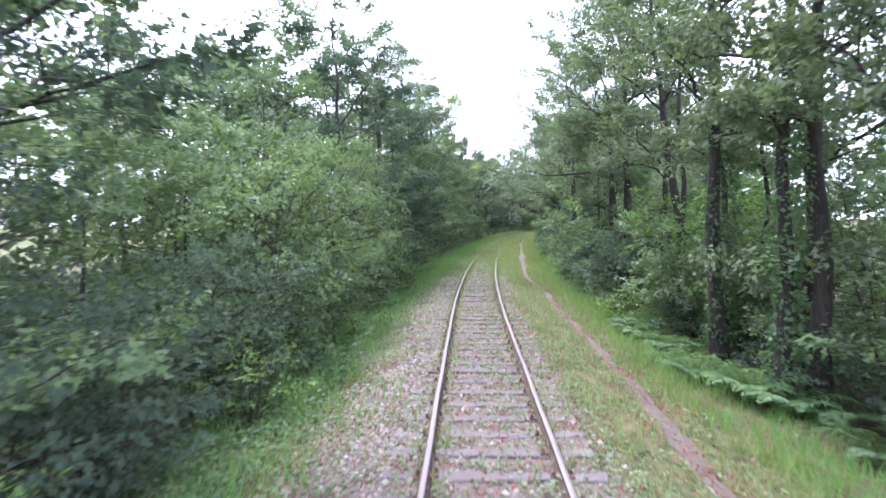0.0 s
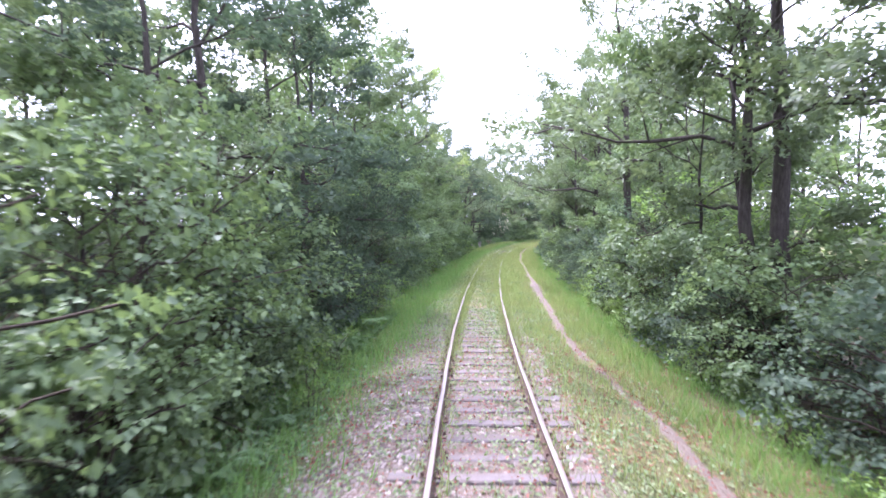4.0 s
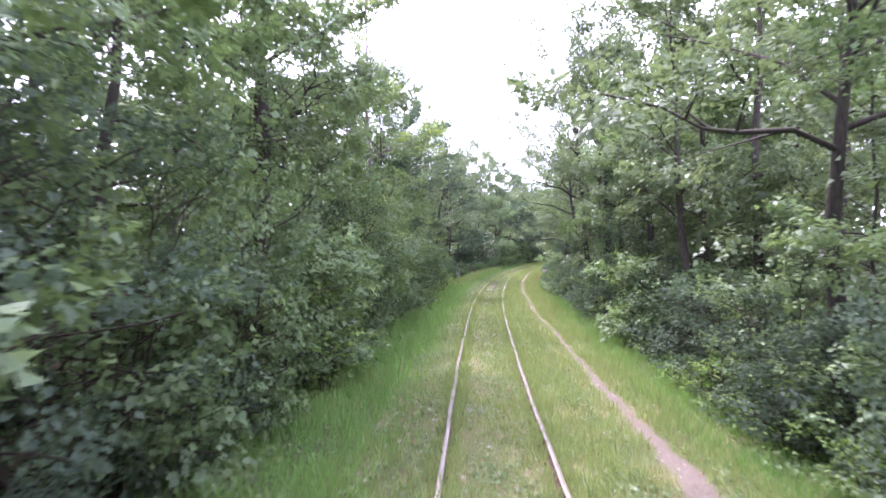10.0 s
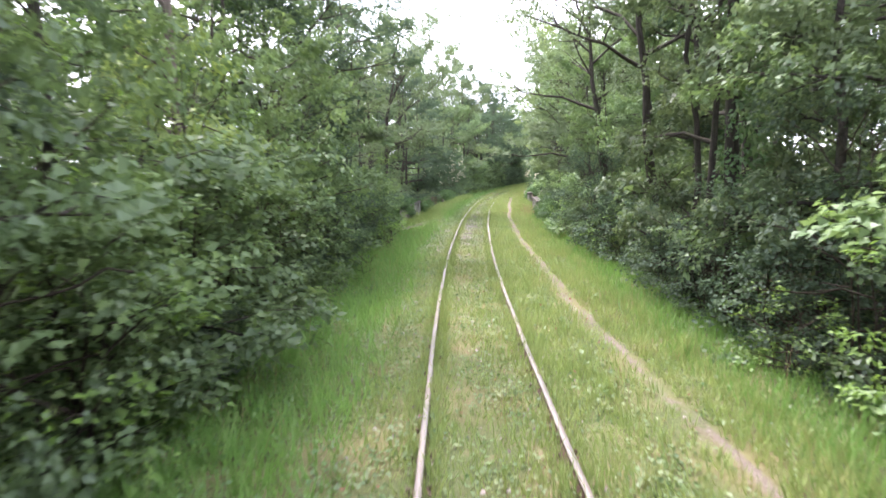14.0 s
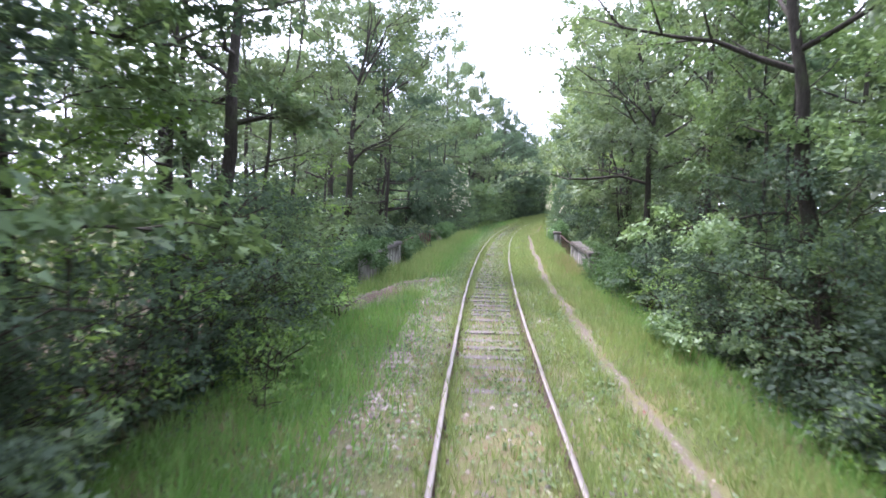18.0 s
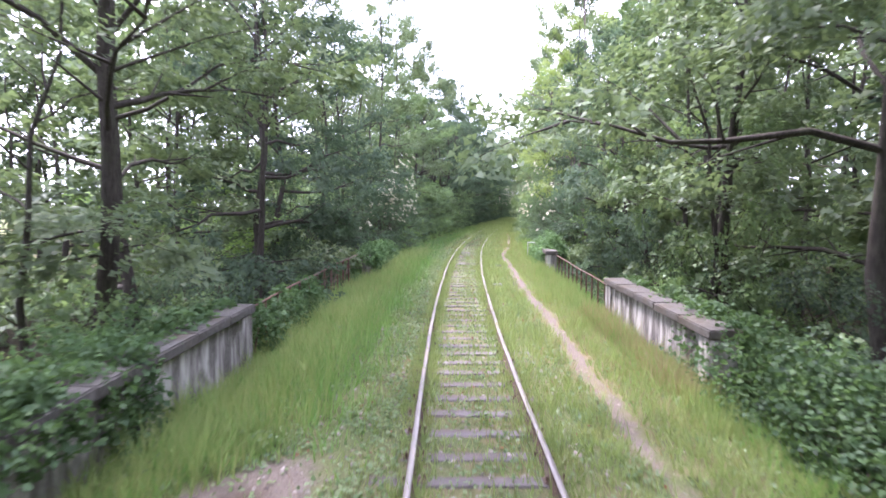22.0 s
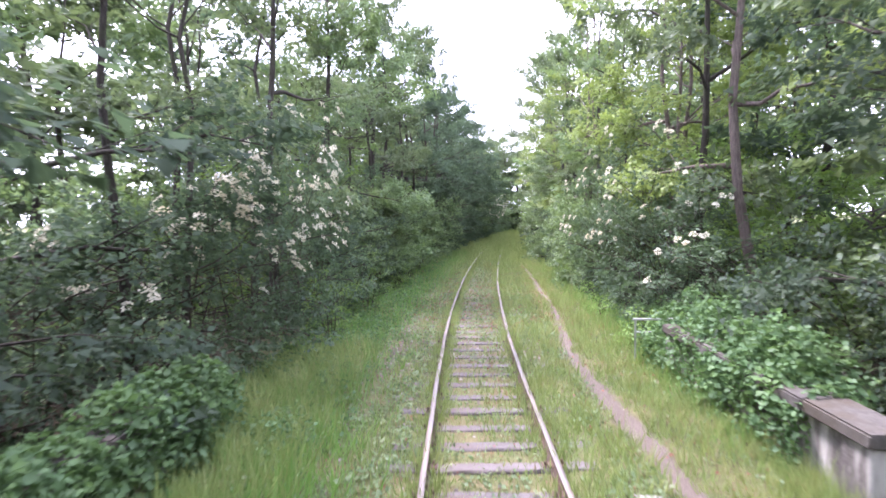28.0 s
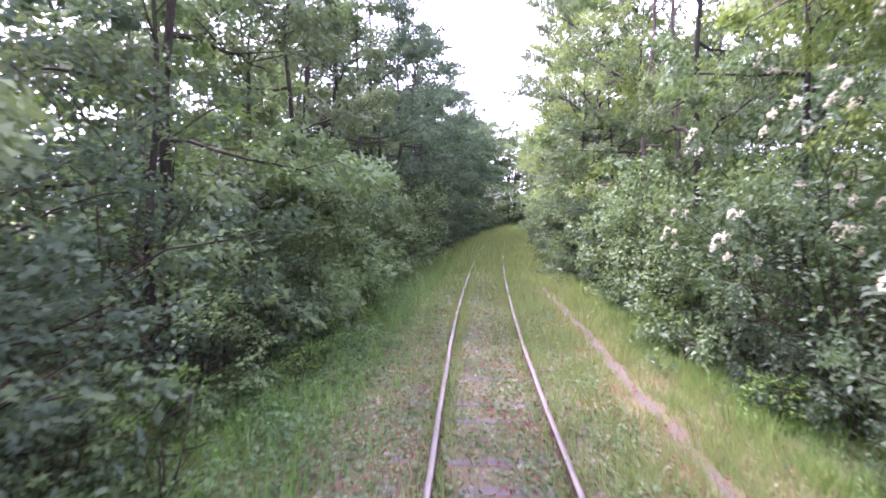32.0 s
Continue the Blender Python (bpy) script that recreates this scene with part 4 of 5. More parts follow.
# trees of the first row
row(21, -16, 7, 3.3, -7.6, 0.5, [HORNBEAM], (0.68, 0.85))
row(22, 7, 26, 2.8, -6.9, 0.4, [DARKTREE, HORNBEAM, OAK], (0.95, 1.15), [0.5, 0.3, 0.2])
row(28, 26, 33, 3.0, -7.2, 0.5, [OAK, HORNBEAM], (0.95, 1.1))
row(23, 34, 56, 2.9, -6.4, 0.4, [HORNBEAM, OAK, ACACIA], (1.0, 1.2), [0.55, 0.15, 0.3])
row(24, 56, 67, 2.6, -7.4, 0.8, [THIN, TALL, HORNBEAM], (0.95, 1.15), [0.35, 0.25, 0.4])
row(25, 78, 96, 3.0, -7.7, 0.6, [THIN, OAK, DARKTREE, ACACIA], (1.1, 1.3), [0.1, 0.3, 0.5, 0.1])
row(27, 96, 104.5, 2.6, -7.6, 0.5, [THIN], (1.0, 1.2))
row(26, 104.5, 125, 3.1, -6.6, 0.4, [HORNBEAM, OAK, ACACIA], (1.15, 1.35), [0.45, 0.3, 0.25])
row(29, 125, 168, 3.0, -6.2, 0.4, [DARKTREE], (1.1, 1.35))
row(30, 168, 205, 4.0, -7.2, 0.5, [HORNBEAM, OAK], (1.1, 1.3))
row(31, -16, 10, 3.2, 7.6, 0.6, [TALL, THIN, OAK], (1.0, 1.2), [0.45, 0.2, 0.35])
row(32, 10, 40, 3.3, 6.9, 0.5, [OAK, HORNBEAM], (1.0, 1.2), [0.65, 0.35], skip=((15, 33),))
row(36, 16, 33, 3.6, 7.4, 0.5, [THIN, HORNBEAM], (0.75, 1.0), [0.6, 0.4])
row(33, 40, 73, 3.2, 7.1, 0.6, [OAK, ACACIA, HORNBEAM, THIN], (1.05, 1.2), [0.45, 0.0, 0.4, 0.15])
row(34, 77, 97, 3.0, 7.2, 0.6, [OAK, DARKTREE, HORNBEAM], (1.1, 1.3), [0.45, 0.35, 0.2])
row(35, 100, 190, 3.3, 6.4, 0.5, [ACACIA, HORNBEAM, OAK], (1.15, 1.35), [0.5, 0.3, 0.2])
# deeper in the wood
row(40, -8, 14, 4.6, -11.8, 0.8, [BACK], (0.7, 0.85))
row(41, 14, 205, 4.8, -12.2, 1.0, [BACK], (0.95, 1.2), skip=((65, 84), (93, 104)))
row(42, 38, 205, 4.8, 12.6, 1.0, [BACK], (1.0, 1.3))
row(45, -8, 14, 5.2, 12.6, 1.0, [BACK], (0.55, 0.7))
row(43, 16, 200, 6.0, -18.5, 1.2, [DEEP], (0.9, 1.1), skip=((66, 84), (95, 106)))
row(44, 44, 200, 6.0, 19.0, 1.2, [DEEP], (0.95, 1.15))
row(49, -6, 16, 6.0, -18.5, 1.2, [DEEP], (0.65, 0.75))
row(47, 2, 190, 7.0, -26.0, 1.6, [DEEP], (0.85, 1.05))
row(48, 46, 190, 7.0, 27.0, 1.6, [DEEP], (1.05, 1.25))
row(46, -4, 26, 6.5, 26.0, 1.6, [DEEP], (0.5, 0.62))
row(51, -10, 190, 4.2, -10.2, 0.7, [THICKET], (0.9, 1.2), skip=((66, 84),))
row(53, -17, 6, 2.4, 9.2, 0.4, [THICKET], (0.8, 1.05))
row(52, -10, 190, 4.2, 10.5, 0.7, [THICKET], (0.9, 1.2))
# the wood closes over the line at its far end
for i in range(13):
    BACK.put(_r, 193 + (i % 3) * 4, -13 + 2.1 * i, 1.1 + 0.08 * (i % 3), turn=heading(190) - 90 + 25 * math.sin(i * 2.1))
for i in range(8):
    THICKET.put(_r, 190 + (i % 3) * 4, -10 + 2.8 * i, 1.2)
for i in range(10):
    DEEP.put(_r, 203 + (i % 2) * 3, -15 + 3.2 * i, 0.85 + 0.1 * (i % 3), turn=heading(190) - 90)
for i in range(9):
    DEEP.put(_r, 214 + (i % 2) * 6, -22 + 5.5 * i, 1.1, turn=heading(190) - 90)
# added trees across the line behind the camera's start, never in view
for i in range(6):
    BACK.put(_r, -34, -15 + 6 * i, 1.0)

# single trees that stand out
SINGLES = ((OVER, -13.6, -6.8, 2), (TALL, -6.0, 6.0, 1), (TALL, -9.1, 6.0, 0), (THIN, -3.1, 7.0, 1), (TALL, -12.6, 6.4, 2), (THIN, -4.4, 6.6, 0), (OVER, 9.5, 7.0, 0), (OVER, 29.5, 6.7, 0),  (TALL, 18.3, 6.0, 1), (THIN, 18.9, 7.2, 1), (TALL, 33.2, -6.0, 1), (TALL, 36.9, 6.5, 2),
           (TALL, 47.4, 6.0, 1), (THIN, 50.6, 6.0, 1), (OVER, 52.4, 6.0, 1), (OVER, 61.0, 6.5, 1), (OVER, 56.0, -7.2, 2), (OVER, 73.0, 6.4, 0), (THIN, 78.5, 6.0, 2), (TALL, 79.0, 6.6, 0), (OVER, 75.5, -6.7, 1), (THIN, 73.6, -7.2, 2), (THIN, 69.5, -7.4, 0), (THIN, 66.5, -6.8, 2), (THIN, 70.5, -9.0, 1), (TALL, 63.0, -6.4, 0), (ACACIA, 105.8, 7.6, 1), (ACACIA, 107.5, 8.0, 0))
for k, y, u, v in SINGLES:
    k.put(_r, y, u, 1.0, variant=v)


# ---------------------------------------------------------------- bridge parapets and railings
def along(y, u, z):
    p = at(y, u, z)
    return pose(float(p[0]), float(p[1]), float(p[2]), 0, 0, heading(y))


def build_parapet(y0, y1, u, top, low, label):
    """A low concrete wall with separate coping slabs and an end pier."""
    n = max(1, round((y1 - y0) / 1.25))
    mid = (y0 + y1) / 2
    root = new("parapet_wall")
    root.matrix_basis = along(mid, u, low)
    ln = (y1 - y0) * math.hypot(1, float(centre_x(mid + 0.5) - centre_x(mid - 0.5)))
    h = top - low
    bm = box_bm(0.34, ln - 0.5, h - 0.17, 0.012, (0, 0, (h - 0.17) / 2))
    part("wall", bm, CONCRETE, root)
    for s in (-1, 1):
        part("pier", box_bm(0.46, 0.5, h - 0.168, 0.02, (0, s * (ln / 2 - 0.25), (h - 0.168) / 2)), CONCRETE, root)
    rng = np.random.default_rng(int(y0 * 10))
    step = (ln + 0.1) / n
    me = None
    for i in range(n):
        if me is None:
            bm = box_bm(0.56, step - 0.012, 0.165, 0.022, segments=2)
            for v in bm.verts:
                v.co += Vector((rng.normal(0, 0.004), 0, rng.normal(0, 0.004)))
            ob = part("coping_slab", bm, COPING, root, m=pose(0, -ln / 2 - 0.05 + step * (i + 0.5), h - 0.083))
            me = ob.data
        else:
            hang("coping_slab", me, root, m=pose(rng.normal(0, 0.006), -ln / 2 - 0.05 + step * (i + 0.5), h - 0.083 + rng.normal(0, 0.004), 0, rng.normal(0, 0.4), rng.normal(0, 0.3)))
    return tagged(root, label, "parapet", "bridge parapets")


build_parapet(69.2, 75.5, -4.35, 0.84, -0.55, "low concrete bridge parapet with stained face and ivy on its coping")
build_parapet(87.2, 92.0, -4.0, 0.70, -0.55, "short concrete bridge parapet overgrown with ivy and grass")
build_parapet(74.0, 80.75, 4.25, 0.70, -0.75, "low concrete bridge parapet with white streaks and mossy coping")
build_parapet(91.2, 97.0, 4.0, 0.60, -0.75, "short concrete bridge parapet half hidden under ivy")


def pipe(root, name, pts, r, material, sides=6, label=""):
    v, f = tube(pts, [r] * len(pts), sides)
    me = mesh_of(name, v, f, material, True)
    return hang(name, me, root, label)


def build_railing(y0, y1, u, top, low, braces, label):
    root = new("bridge_railing")
    root.matrix_basis = along(y0, u, low)
    inv = root.matrix_basis.inverted()

    def loc(y, z, du=0.0):
        p = at(y, u + du, z)
        return np.array(inv @ Vector([float(c) for c in p]))

    ys = np.linspace(y0, y1, max(2, round((y1 - y0) / 0.87)) + 1)
    pipe(root, "top_rail", [loc(y, top + 0.012 * math.sin(y * 1.3)) for y in ys], 0.026, RUST_STEEL, 8)
    for drop in (0.26, 0.52):
        pipe(root, "wire", [loc(y, top - drop + 0.02 * math.sin(y * 2 + drop)) for y in ys], 0.007, RUST_STEEL, 4)
    for i, y in enumerate(ys[1:-1]):
        bm = box_bm(0.05, 0.012, top - low + 0.1, 0.002, (0, 0, (top - low) / 2 - 0.05))
        side = box_bm(0.012, 0.05, top - low + 0.1, 0.002, (0.025, 0.025, (top - low) / 2 - 0.05))
        tmp = bpy.data.meshes.new("angle")
        side.to_mesh(tmp)
        side.free()
        bm.from_mesh(tmp)
        bpy.data.meshes.remove(tmp)
        p = loc(y, low)
        part("post", bm, RUST_STEEL, root, m=pose(p[0], p[1], p[2], 0, 0, 4 * math.sin(i * 2.3)))
        if braces and i % 2 == 0:
            pipe(root, "brace", [loc(y, top - 0.03), loc(y - 0.75, low + 0.05)], 0.016, RUST_STEEL, 5)
            pipe(root, "brace", [loc(y, top - 0.05), loc(y + 0.75, low + 0.2)], 0.014, RUST_STEEL, 5)
    return tagged(root, label, "railing", "bridge railings")


build_railing(75.5, 87.2, -4.2, 0.76, -0.30, True, "rusty steel bridge railing with angle posts and diagonal braces")
build_railing(80.75, 91.2, 4.2, 0.42, -0.55, False, "rusty steel bridge railing with plain angle posts")


def build_handrail():
    root = new("pipe_barrier")
    root.matrix_basis = along(97.9, 3.4, -0.35)
    pipe(root, "post", [(0, 0, -0.1), (0, 0, 0.5), (0, 0, 0.88)], 0.024, GALV, 8)
    pipe(root, "rail", [(-0.05, 0, 0.9), (0.5, 0, 0.895), (1.1, 0.02, 0.9), (1.9, 0.02, 0.86)], 0.026, GALV, 8)
    pipe(root, "rail", [(0.02, 0, 0.62), (0.6, 0, 0.62), (1.85, 0.02, 0.6)], 0.018, GALV, 8)
    pipe(root, "post", [(1.85, 0.02, -0.4), (1.85, 0.02, 0.85)], 0.024, GALV, 8)
    tagged(root, "pale galvanised pipe barrier beside the footpath", "barrier")


build_handrail()


def ivy_on(name, boxes, count, seed, label):
    """Ivy over tops and faces: boxes of y range, u range, z range."""
    rng = np.random.default_rng(seed)
    P, A, N = [], [], []
    for (y0, y1, u0, u1, z0, z1), share in boxes:
        n = int(count * share)
        y = y0 + (y1 - y0) * rng.random(n)
        lump = 0.12 * np.sin(y * 3.1) + 0.1 * np.sin(y * 7.3 + 1)
        a = rng.random(n)
        u = u0 + (u1 - u0) * a + rng.normal(0, 0.06, n)
        edge = np.minimum(a, 1 - a) * 2
        z = z0 + (z1 - z0 + lump) * rng.random(n) ** (0.25 + 0.8 * (1 - edge)) * (0.35 + 0.65 * np.sqrt(edge))
        P.append(at(y, u, 0) + np.stack([0 * z, 0 * z, z], -1))
        A.append(rng.normal(0, 1, (n, 3)) * [1, 1, 0.4] + [0, 0, -0.3])
        N.append(np.array([0, 0, 0.9]) + rng.normal(0, 0.55, (n, 3)))
    P, A, N = np.concatenate(P), np.concatenate(A), np.concatenate(N)
    s = 0.1 * (0.6 + 0.7 * rng.random(len(P)))
    ob = new(name, leaf_mesh(name, P, A, N, s, s * 0.85, LEAF_IVY))
    return tagged(ob, label, "ivy", kind="stuff")


ivy_on("ivy", [((67.8, 73.6, -6.0, -4.5, -0.6, 1.15), 0.6), ((69.4, 74.2, -4.9, -4.2, 0.7, 1.02), 0.16), ((70.6, 71.8, -4.3, -4.0, -0.3, 0.95), 0.1), ((68.9, 70.3, -4.7, -3.95, 0.35, 1.08), 0.12), ((74.0, 75.5, -4.9, -4.3, 0.55, 0.95), 0.06), ((75.6, 80.5, -4.6, -3.8, -0.3, 0.8), 0.38)], 14000, 3, "glossy ivy hanging over the concrete parapet")
ivy_on("ivy", [((87.55, 93.4, -4.55, -3.45, 0.25, 0.98), 0.5), ((87.5, 93.4, -3.95, -3.4, -0.4, 0.85), 0.35), ((86.9, 87.9, -4.4, -3.65, 0.35, 0.84), 0.07), ((85.6, 87.4, -4.7, -4.0, -0.5, 0.5), 0.15)], 14000, 4, "ivy covering the short concrete parapet")
ivy_on("ivy", [((68.6, 75.4, 3.7, 5.4, -0.8, 1.02), 0.75), ((74.0, 77.5, 4.2, 5.0, 0.35, 0.88), 0.14), ((78.5, 81.0, 4.4, 4.9, 0.4, 0.8), 0.06), ((81.8, 84.5, 4.4, 5.0, -0.6, 0.2), 0.06)], 10000, 5, "glossy ivy hanging over the concrete parapet")
ivy_on("ivy", [((92.3, 95.0, 3.65, 4.6, 0.3, 0.84), 0.24), ((92.3, 95.0, 3.6, 3.95, -0.5, 0.7), 0.14), ((92.9, 97.6, 3.75, 5.0, 0.0, 1.25), 0.5), ((94.0, 98.0, 3.5, 4.2, -0.4, 0.7), 0.2), ((96.5, 101.5, 3.9, 5.4, -0.5, 0.6), 0.3)], 12000, 6, "ivy and bramble covering the short concrete parapet")


def ivy_trunk(y, u, radius, height, count, seed):
    rng = np.random.default_rng(seed)
    a, h = rng.random(count) * 6.283, height * rng.random(count) ** 0.8
    r = radius * (0.8 + 0.5 * rng.random(count)) * (1 + 0.35 * np.sin(h * 2.1 + 1.5 * np.sin(a)))
    c = at(y, u)
    P = np.stack([c[0] + r * np.cos(a), c[1] + r * np.sin(a), ground_z(y, u) + h], -1)
    out = np.stack([np.cos(a), np.sin(a), 0 * a], -1)
    s = 0.1 * (0.6 + 0.7 * rng.random(count))
    ob = new("ivy", leaf_mesh("ivy", P, rng.normal(0, 0.5, (count, 3)) + [0, 0, -0.6] + out * 0.4, out + [0, 0, 0.5] + rng.normal(0, 0.4, (count, 3)), s, s * 0.85, LEAF_IVY))
    return tagged(ob, "dark ivy climbing a tree trunk", "ivy", kind="stuff")


ivy_trunk(47.4, 6.0, 0.34, 8.5, 2800, 31)
ivy_trunk(-6.0, 6.0, 0.27, 5.5, 1300, 32)
ivy_trunk(-9.1, 6.0, 0.28, 6.0, 1400, 33)


def build_slab(y, u, sx, sy, turn, label):
    p = at(y, u)
    z = float(ground_z(y, u))
    bm = box_bm(sx, sy, 0.1, 0.015, segments=2)
    rng = np.random.default_rng(int(abs(y) * 7))
    for v in bm.verts:
        v.co += Vector([float(c) for c in rng.normal(0, 0.008, 3)])
    me = bpy.data.meshes.new("concrete_slab")
    bm.to_mesh(me)
    bm.free()
    me.materials.append(STONE)
    ob = new("concrete_slab", me)
    ob.matrix_basis = pose(float(p[0]), float(p[1]), z + 0.03, 3, -2, heading(y) + turn)
    return tagged(ob, label, "slab")


build_slab(84.9, 1.2, 0.34, 0.12, 8, "pale broken concrete slab lying in the grass")
build_slab(91.2, 1.55, 0.3, 0.14, -20, "pale broken concrete slab lying in the grass")
build_slab(84.3, 3.55, 0.3, 0.2, 25, "pale broken concrete slab lying by the railing")
for _y in (-6.2, -5.1, -4.0):
    build_slab(_y, -3.12, 0.17, 1.06, 1.5, "low concrete kerb stone at the edge of the ballast")


# ---------------------------------------------------------------- ferns
def build_fern(seed):
    rng = np.random.default_rng(seed)
    root = new("fern")
    P, A, N, S = [], [], [], []
    stalk = Tubes()
    for i in range(9):
        az = i * 0.7 + rng.normal(0, 0.15)
        ln = 0.75 + 0.35 * rng.random()
        t = np.linspace(0, 1, 34)
        out = np.array([math.cos(az), math.sin(az), 0])
        pts = out * (ln * 0.85 * t**1.15)[:, None] + np.array([0, 0, 1]) * (ln * (1.05 * t - 0.72 * t**2.2))[:, None]
        stalk.add(pts[::3], np.linspace(0.008, 0.002, len(pts[::3])), 3)
        side = np.array([-math.sin(az), math.cos(az), 0])
        for sgn in (-1, 1):
            w = np.sin(np.pi * (0.12 + 0.88 * t[3:])) ** 0.8
            P.append(pts[3:]), S.append(0.04 + 0.24 * ln * w)
            A.append(side * sgn + 0.45 * out + np.array([0, 0, -0.12]) + rng.normal(0, 0.08, (31, 3)))
            N.append(np.array([0, 0, 1.0]) + 0.4 * out + rng.normal(0, 0.3, (31, 3)))
    hang("stalk", stalk.mesh("stalk", LEAF_FERN), root)
    P, A, N, S = map(np.concatenate, (P, A, N, S))
    hang("fronds", leaf_mesh("fronds", P, A, N, S * 0.8, 0.03, LEAF_FERN, 0.1), root)
    return root


FERN = Kind([lambda s=s: build_fern(s) for s in (1, 2, 3)], "bracken fern with arching light green fronds", "fern", "ferns at the verge")
_f = np.random.default_rng(9)
for y0, y1, u0, u1, n in ((-11, -1, 4.3, 5.6, 20), (-18, -9, 5.0, 7.2, 16), (8, 14, -4.3, -2.9, 14), (18, 28, 5.0, 5.8, 5), (-6, 4, -4.2, -3.4, 3)):
    for _ in range(n):
        FERN.put(_f, y0 + (y1 - y0) * _f.random(), u0 + (u1 - u0) * _f.random(), 0.7 + 0.5 * _f.random())
for y0, y1, u, n in ((-20, 8, -3.5, 6), (8, 66, -3.7, 12), (-4, 70, 5.0, 18), (98, 118, -3.5, 8), (98, 118, 4.0, 5), (14, 40, 5.2, 6)):
    for _ in range(n):
        LOWBUSH.put(_f, y0 + (y1 - y0) * _f.random(), u + _f.normal(0, 0.25), 0.5 + 0.5 * _f.random())
for y, u, s in ((30.2, -4.7, 1.7), (31.6, -4.5, 1.8), (33.0, -4.7, 1.7), (12.4, -4.5, 1.0), (18.2, -4.2, 1.0), (19.0, 5.0, 1.3), (39.2, 5.3, 1.2), (56.8, 5.3, 1.0), (40.2, -4.6, 1.4), (62.6, -4.9, 1.4), (54.5, -5.0, 0.9)):
    LOWBUSH.put(_f, y, u, s, variant=1)


# ---------------------------------------------------------------- grass, weeds and loose stones
def scatter(rng, n, y0, y1, u0, u1, keep):
    y, u = y0 + (y1 - y0) * rng.random(n), u0 + (u1 - u0) * rng.random(n)
    k = rng.random(n) < keep(y, u)
    return y[k], u[k]


def clump(y, u, f=1.0):
    v = 0.5 + 0.25 * np.sin(y * 1.9 * f + 2.2 * np.sin(u * 1.7 * f)) + 0.25 * np.sin(u * 3.3 * f + 1.3 * np.sin(y * 2.7 * f))
    return np.clip(v, 0, 1)


def grass(name, seed, n, y0, y1, u0, u1, height, material, keep, label, width=0.011):
    rng = np.random.default_rng(seed)
    y, u = scatter(rng, n, y0, y1, u0, u1, keep)
    k = len(y)
    base = at(y, u) + np.stack([0 * y, 0 * y, ground_z(y, u) - 0.02], -1)
    h = height * (0.4 + 0.8 * rng.random(k)) * (0.4 + 0.55 * clump(y, u, 0.6) + 0.55 * clump(y + 3, u, 2.3) ** 2)
    a = rng.random(k) * 6.283
    wv = np.stack([np.cos(a), np.sin(a), 0 * a], -1) * (width * (0.7 + 0.6 * rng.random(k)))[:, None]
    tip = base + np.stack([rng.normal(0, 0.32, k) * h, rng.normal(0, 0.32, k) * h, h], -1)
    v = np.stack([base - wv, base + wv, tip], 1).reshape(-1, 3)
    ob = new(name, mesh_of(name, v, np.arange(3 * k).reshape(k, 3), material))
    return tagged(ob, label, "grass", kind="stuff")


def cover_keep(power):
    def keep(y, u):
        c = cover_at(y, u)
        v = np.clip(1.1 - 1.25 * c[..., 0] - power * c[..., 1], 0, 1) * (0.34 + 0.66 * clump(y, u, 1.6))
        on_rail = np.abs(np.abs(u) - GAUGE / 2) < 0.05
        return np.where(on_rail, 0, v) * off_sleeper(y, u)
    return keep


grass("verge_grass", 1, 210000, -22, 130, -4.6, -1.2, 0.46, GRASS_LUSH, lambda y, u: cover_keep(1.3)(y, u) * smooth(-1.1, -2.4, u) * np.interp(y, [-22, 4, 10, 60, 92, 97, 130], [0.3, 0.35, 0.9, 1, 1, 0.5, 0.5]), "tall lush green grass on the verge")
grass("verge_grass", 2, 250000, -22, 130, 1.0, 3.9, 0.32, GRASS_BLADE, lambda y, u: cover_keep(1.0)(y, u) * np.interp(y, [-22, 4, 12, 115], [0.3, 0.35, 1, 1]) * (0.4 + 0.6 * smooth(1.0, 3.4, u)), "tall pale green grass on the verge beside the footpath")
grass("verge_grass", 10, 130000, -22, 130, 2.9, 6.2, 0.4, GRASS_LUSH, lambda y, u: cover_keep(1.0)(y, u) * smooth(2.8, 4.0, u) * np.interp(y, [-22, 4, 12, 115], [0.7, 0.7, 1, 1]), "lush green grass at the foot of the bushes")
grass("track_grass", 3, 280000, -22, 132, -1.7, 1.7, 0.19, GRASS_BLADE, lambda y, u: cover_keep(1.3)(y, u) * np.interp(y, [-22, 6, 15, 20, 54, 60, 100, 108, 132], [0.16, 0.24, 0.8, 1, 1, 0.75, 0.85, 0.9, 1]), "short grass growing between the sleepers")
grass("dry_grass", 4, 130000, -22, 115, -2.4, 4.6, 0.30, GRASS_DRY, lambda y, u: np.clip(cover_at(y, u)[..., 2] * 1.9, 0, 1) * cover_keep(0.6)(y, u) * clump(y, u, 0.8), "dry straw-coloured grass along the track", 0.006)
grass("far_grass", 5, 80000, 108, 190, -5, 5, 0.4, GRASS_BLADE, lambda y, u: smooth(108, 134, y), "long grass over the far stretch of the track", 0.02)
grass("seeding_grass", 6, 30000, 4, 125, -4.4, 4.6, 0.66, GRASS_DRY, lambda y, u: smooth(1.2, 2.4, np.abs(u)) * smooth(0.35, 0.1, cover_at(y, u)[..., 0]) * clump(y, u, 0.5) ** 1.5, "thin seeding grass stems on the verge", 0.004)
grass("tall_verge_grass", 8, 26000, 72, 93, 2.9, 4.0, 0.5, GRASS_BLADE, lambda y, u: smooth(2.8, 3.7, u) * (0.3 + 0.7 * clump(y, u, 1.2)), "long pale grass at the foot of the bridge parapet", 0.008)
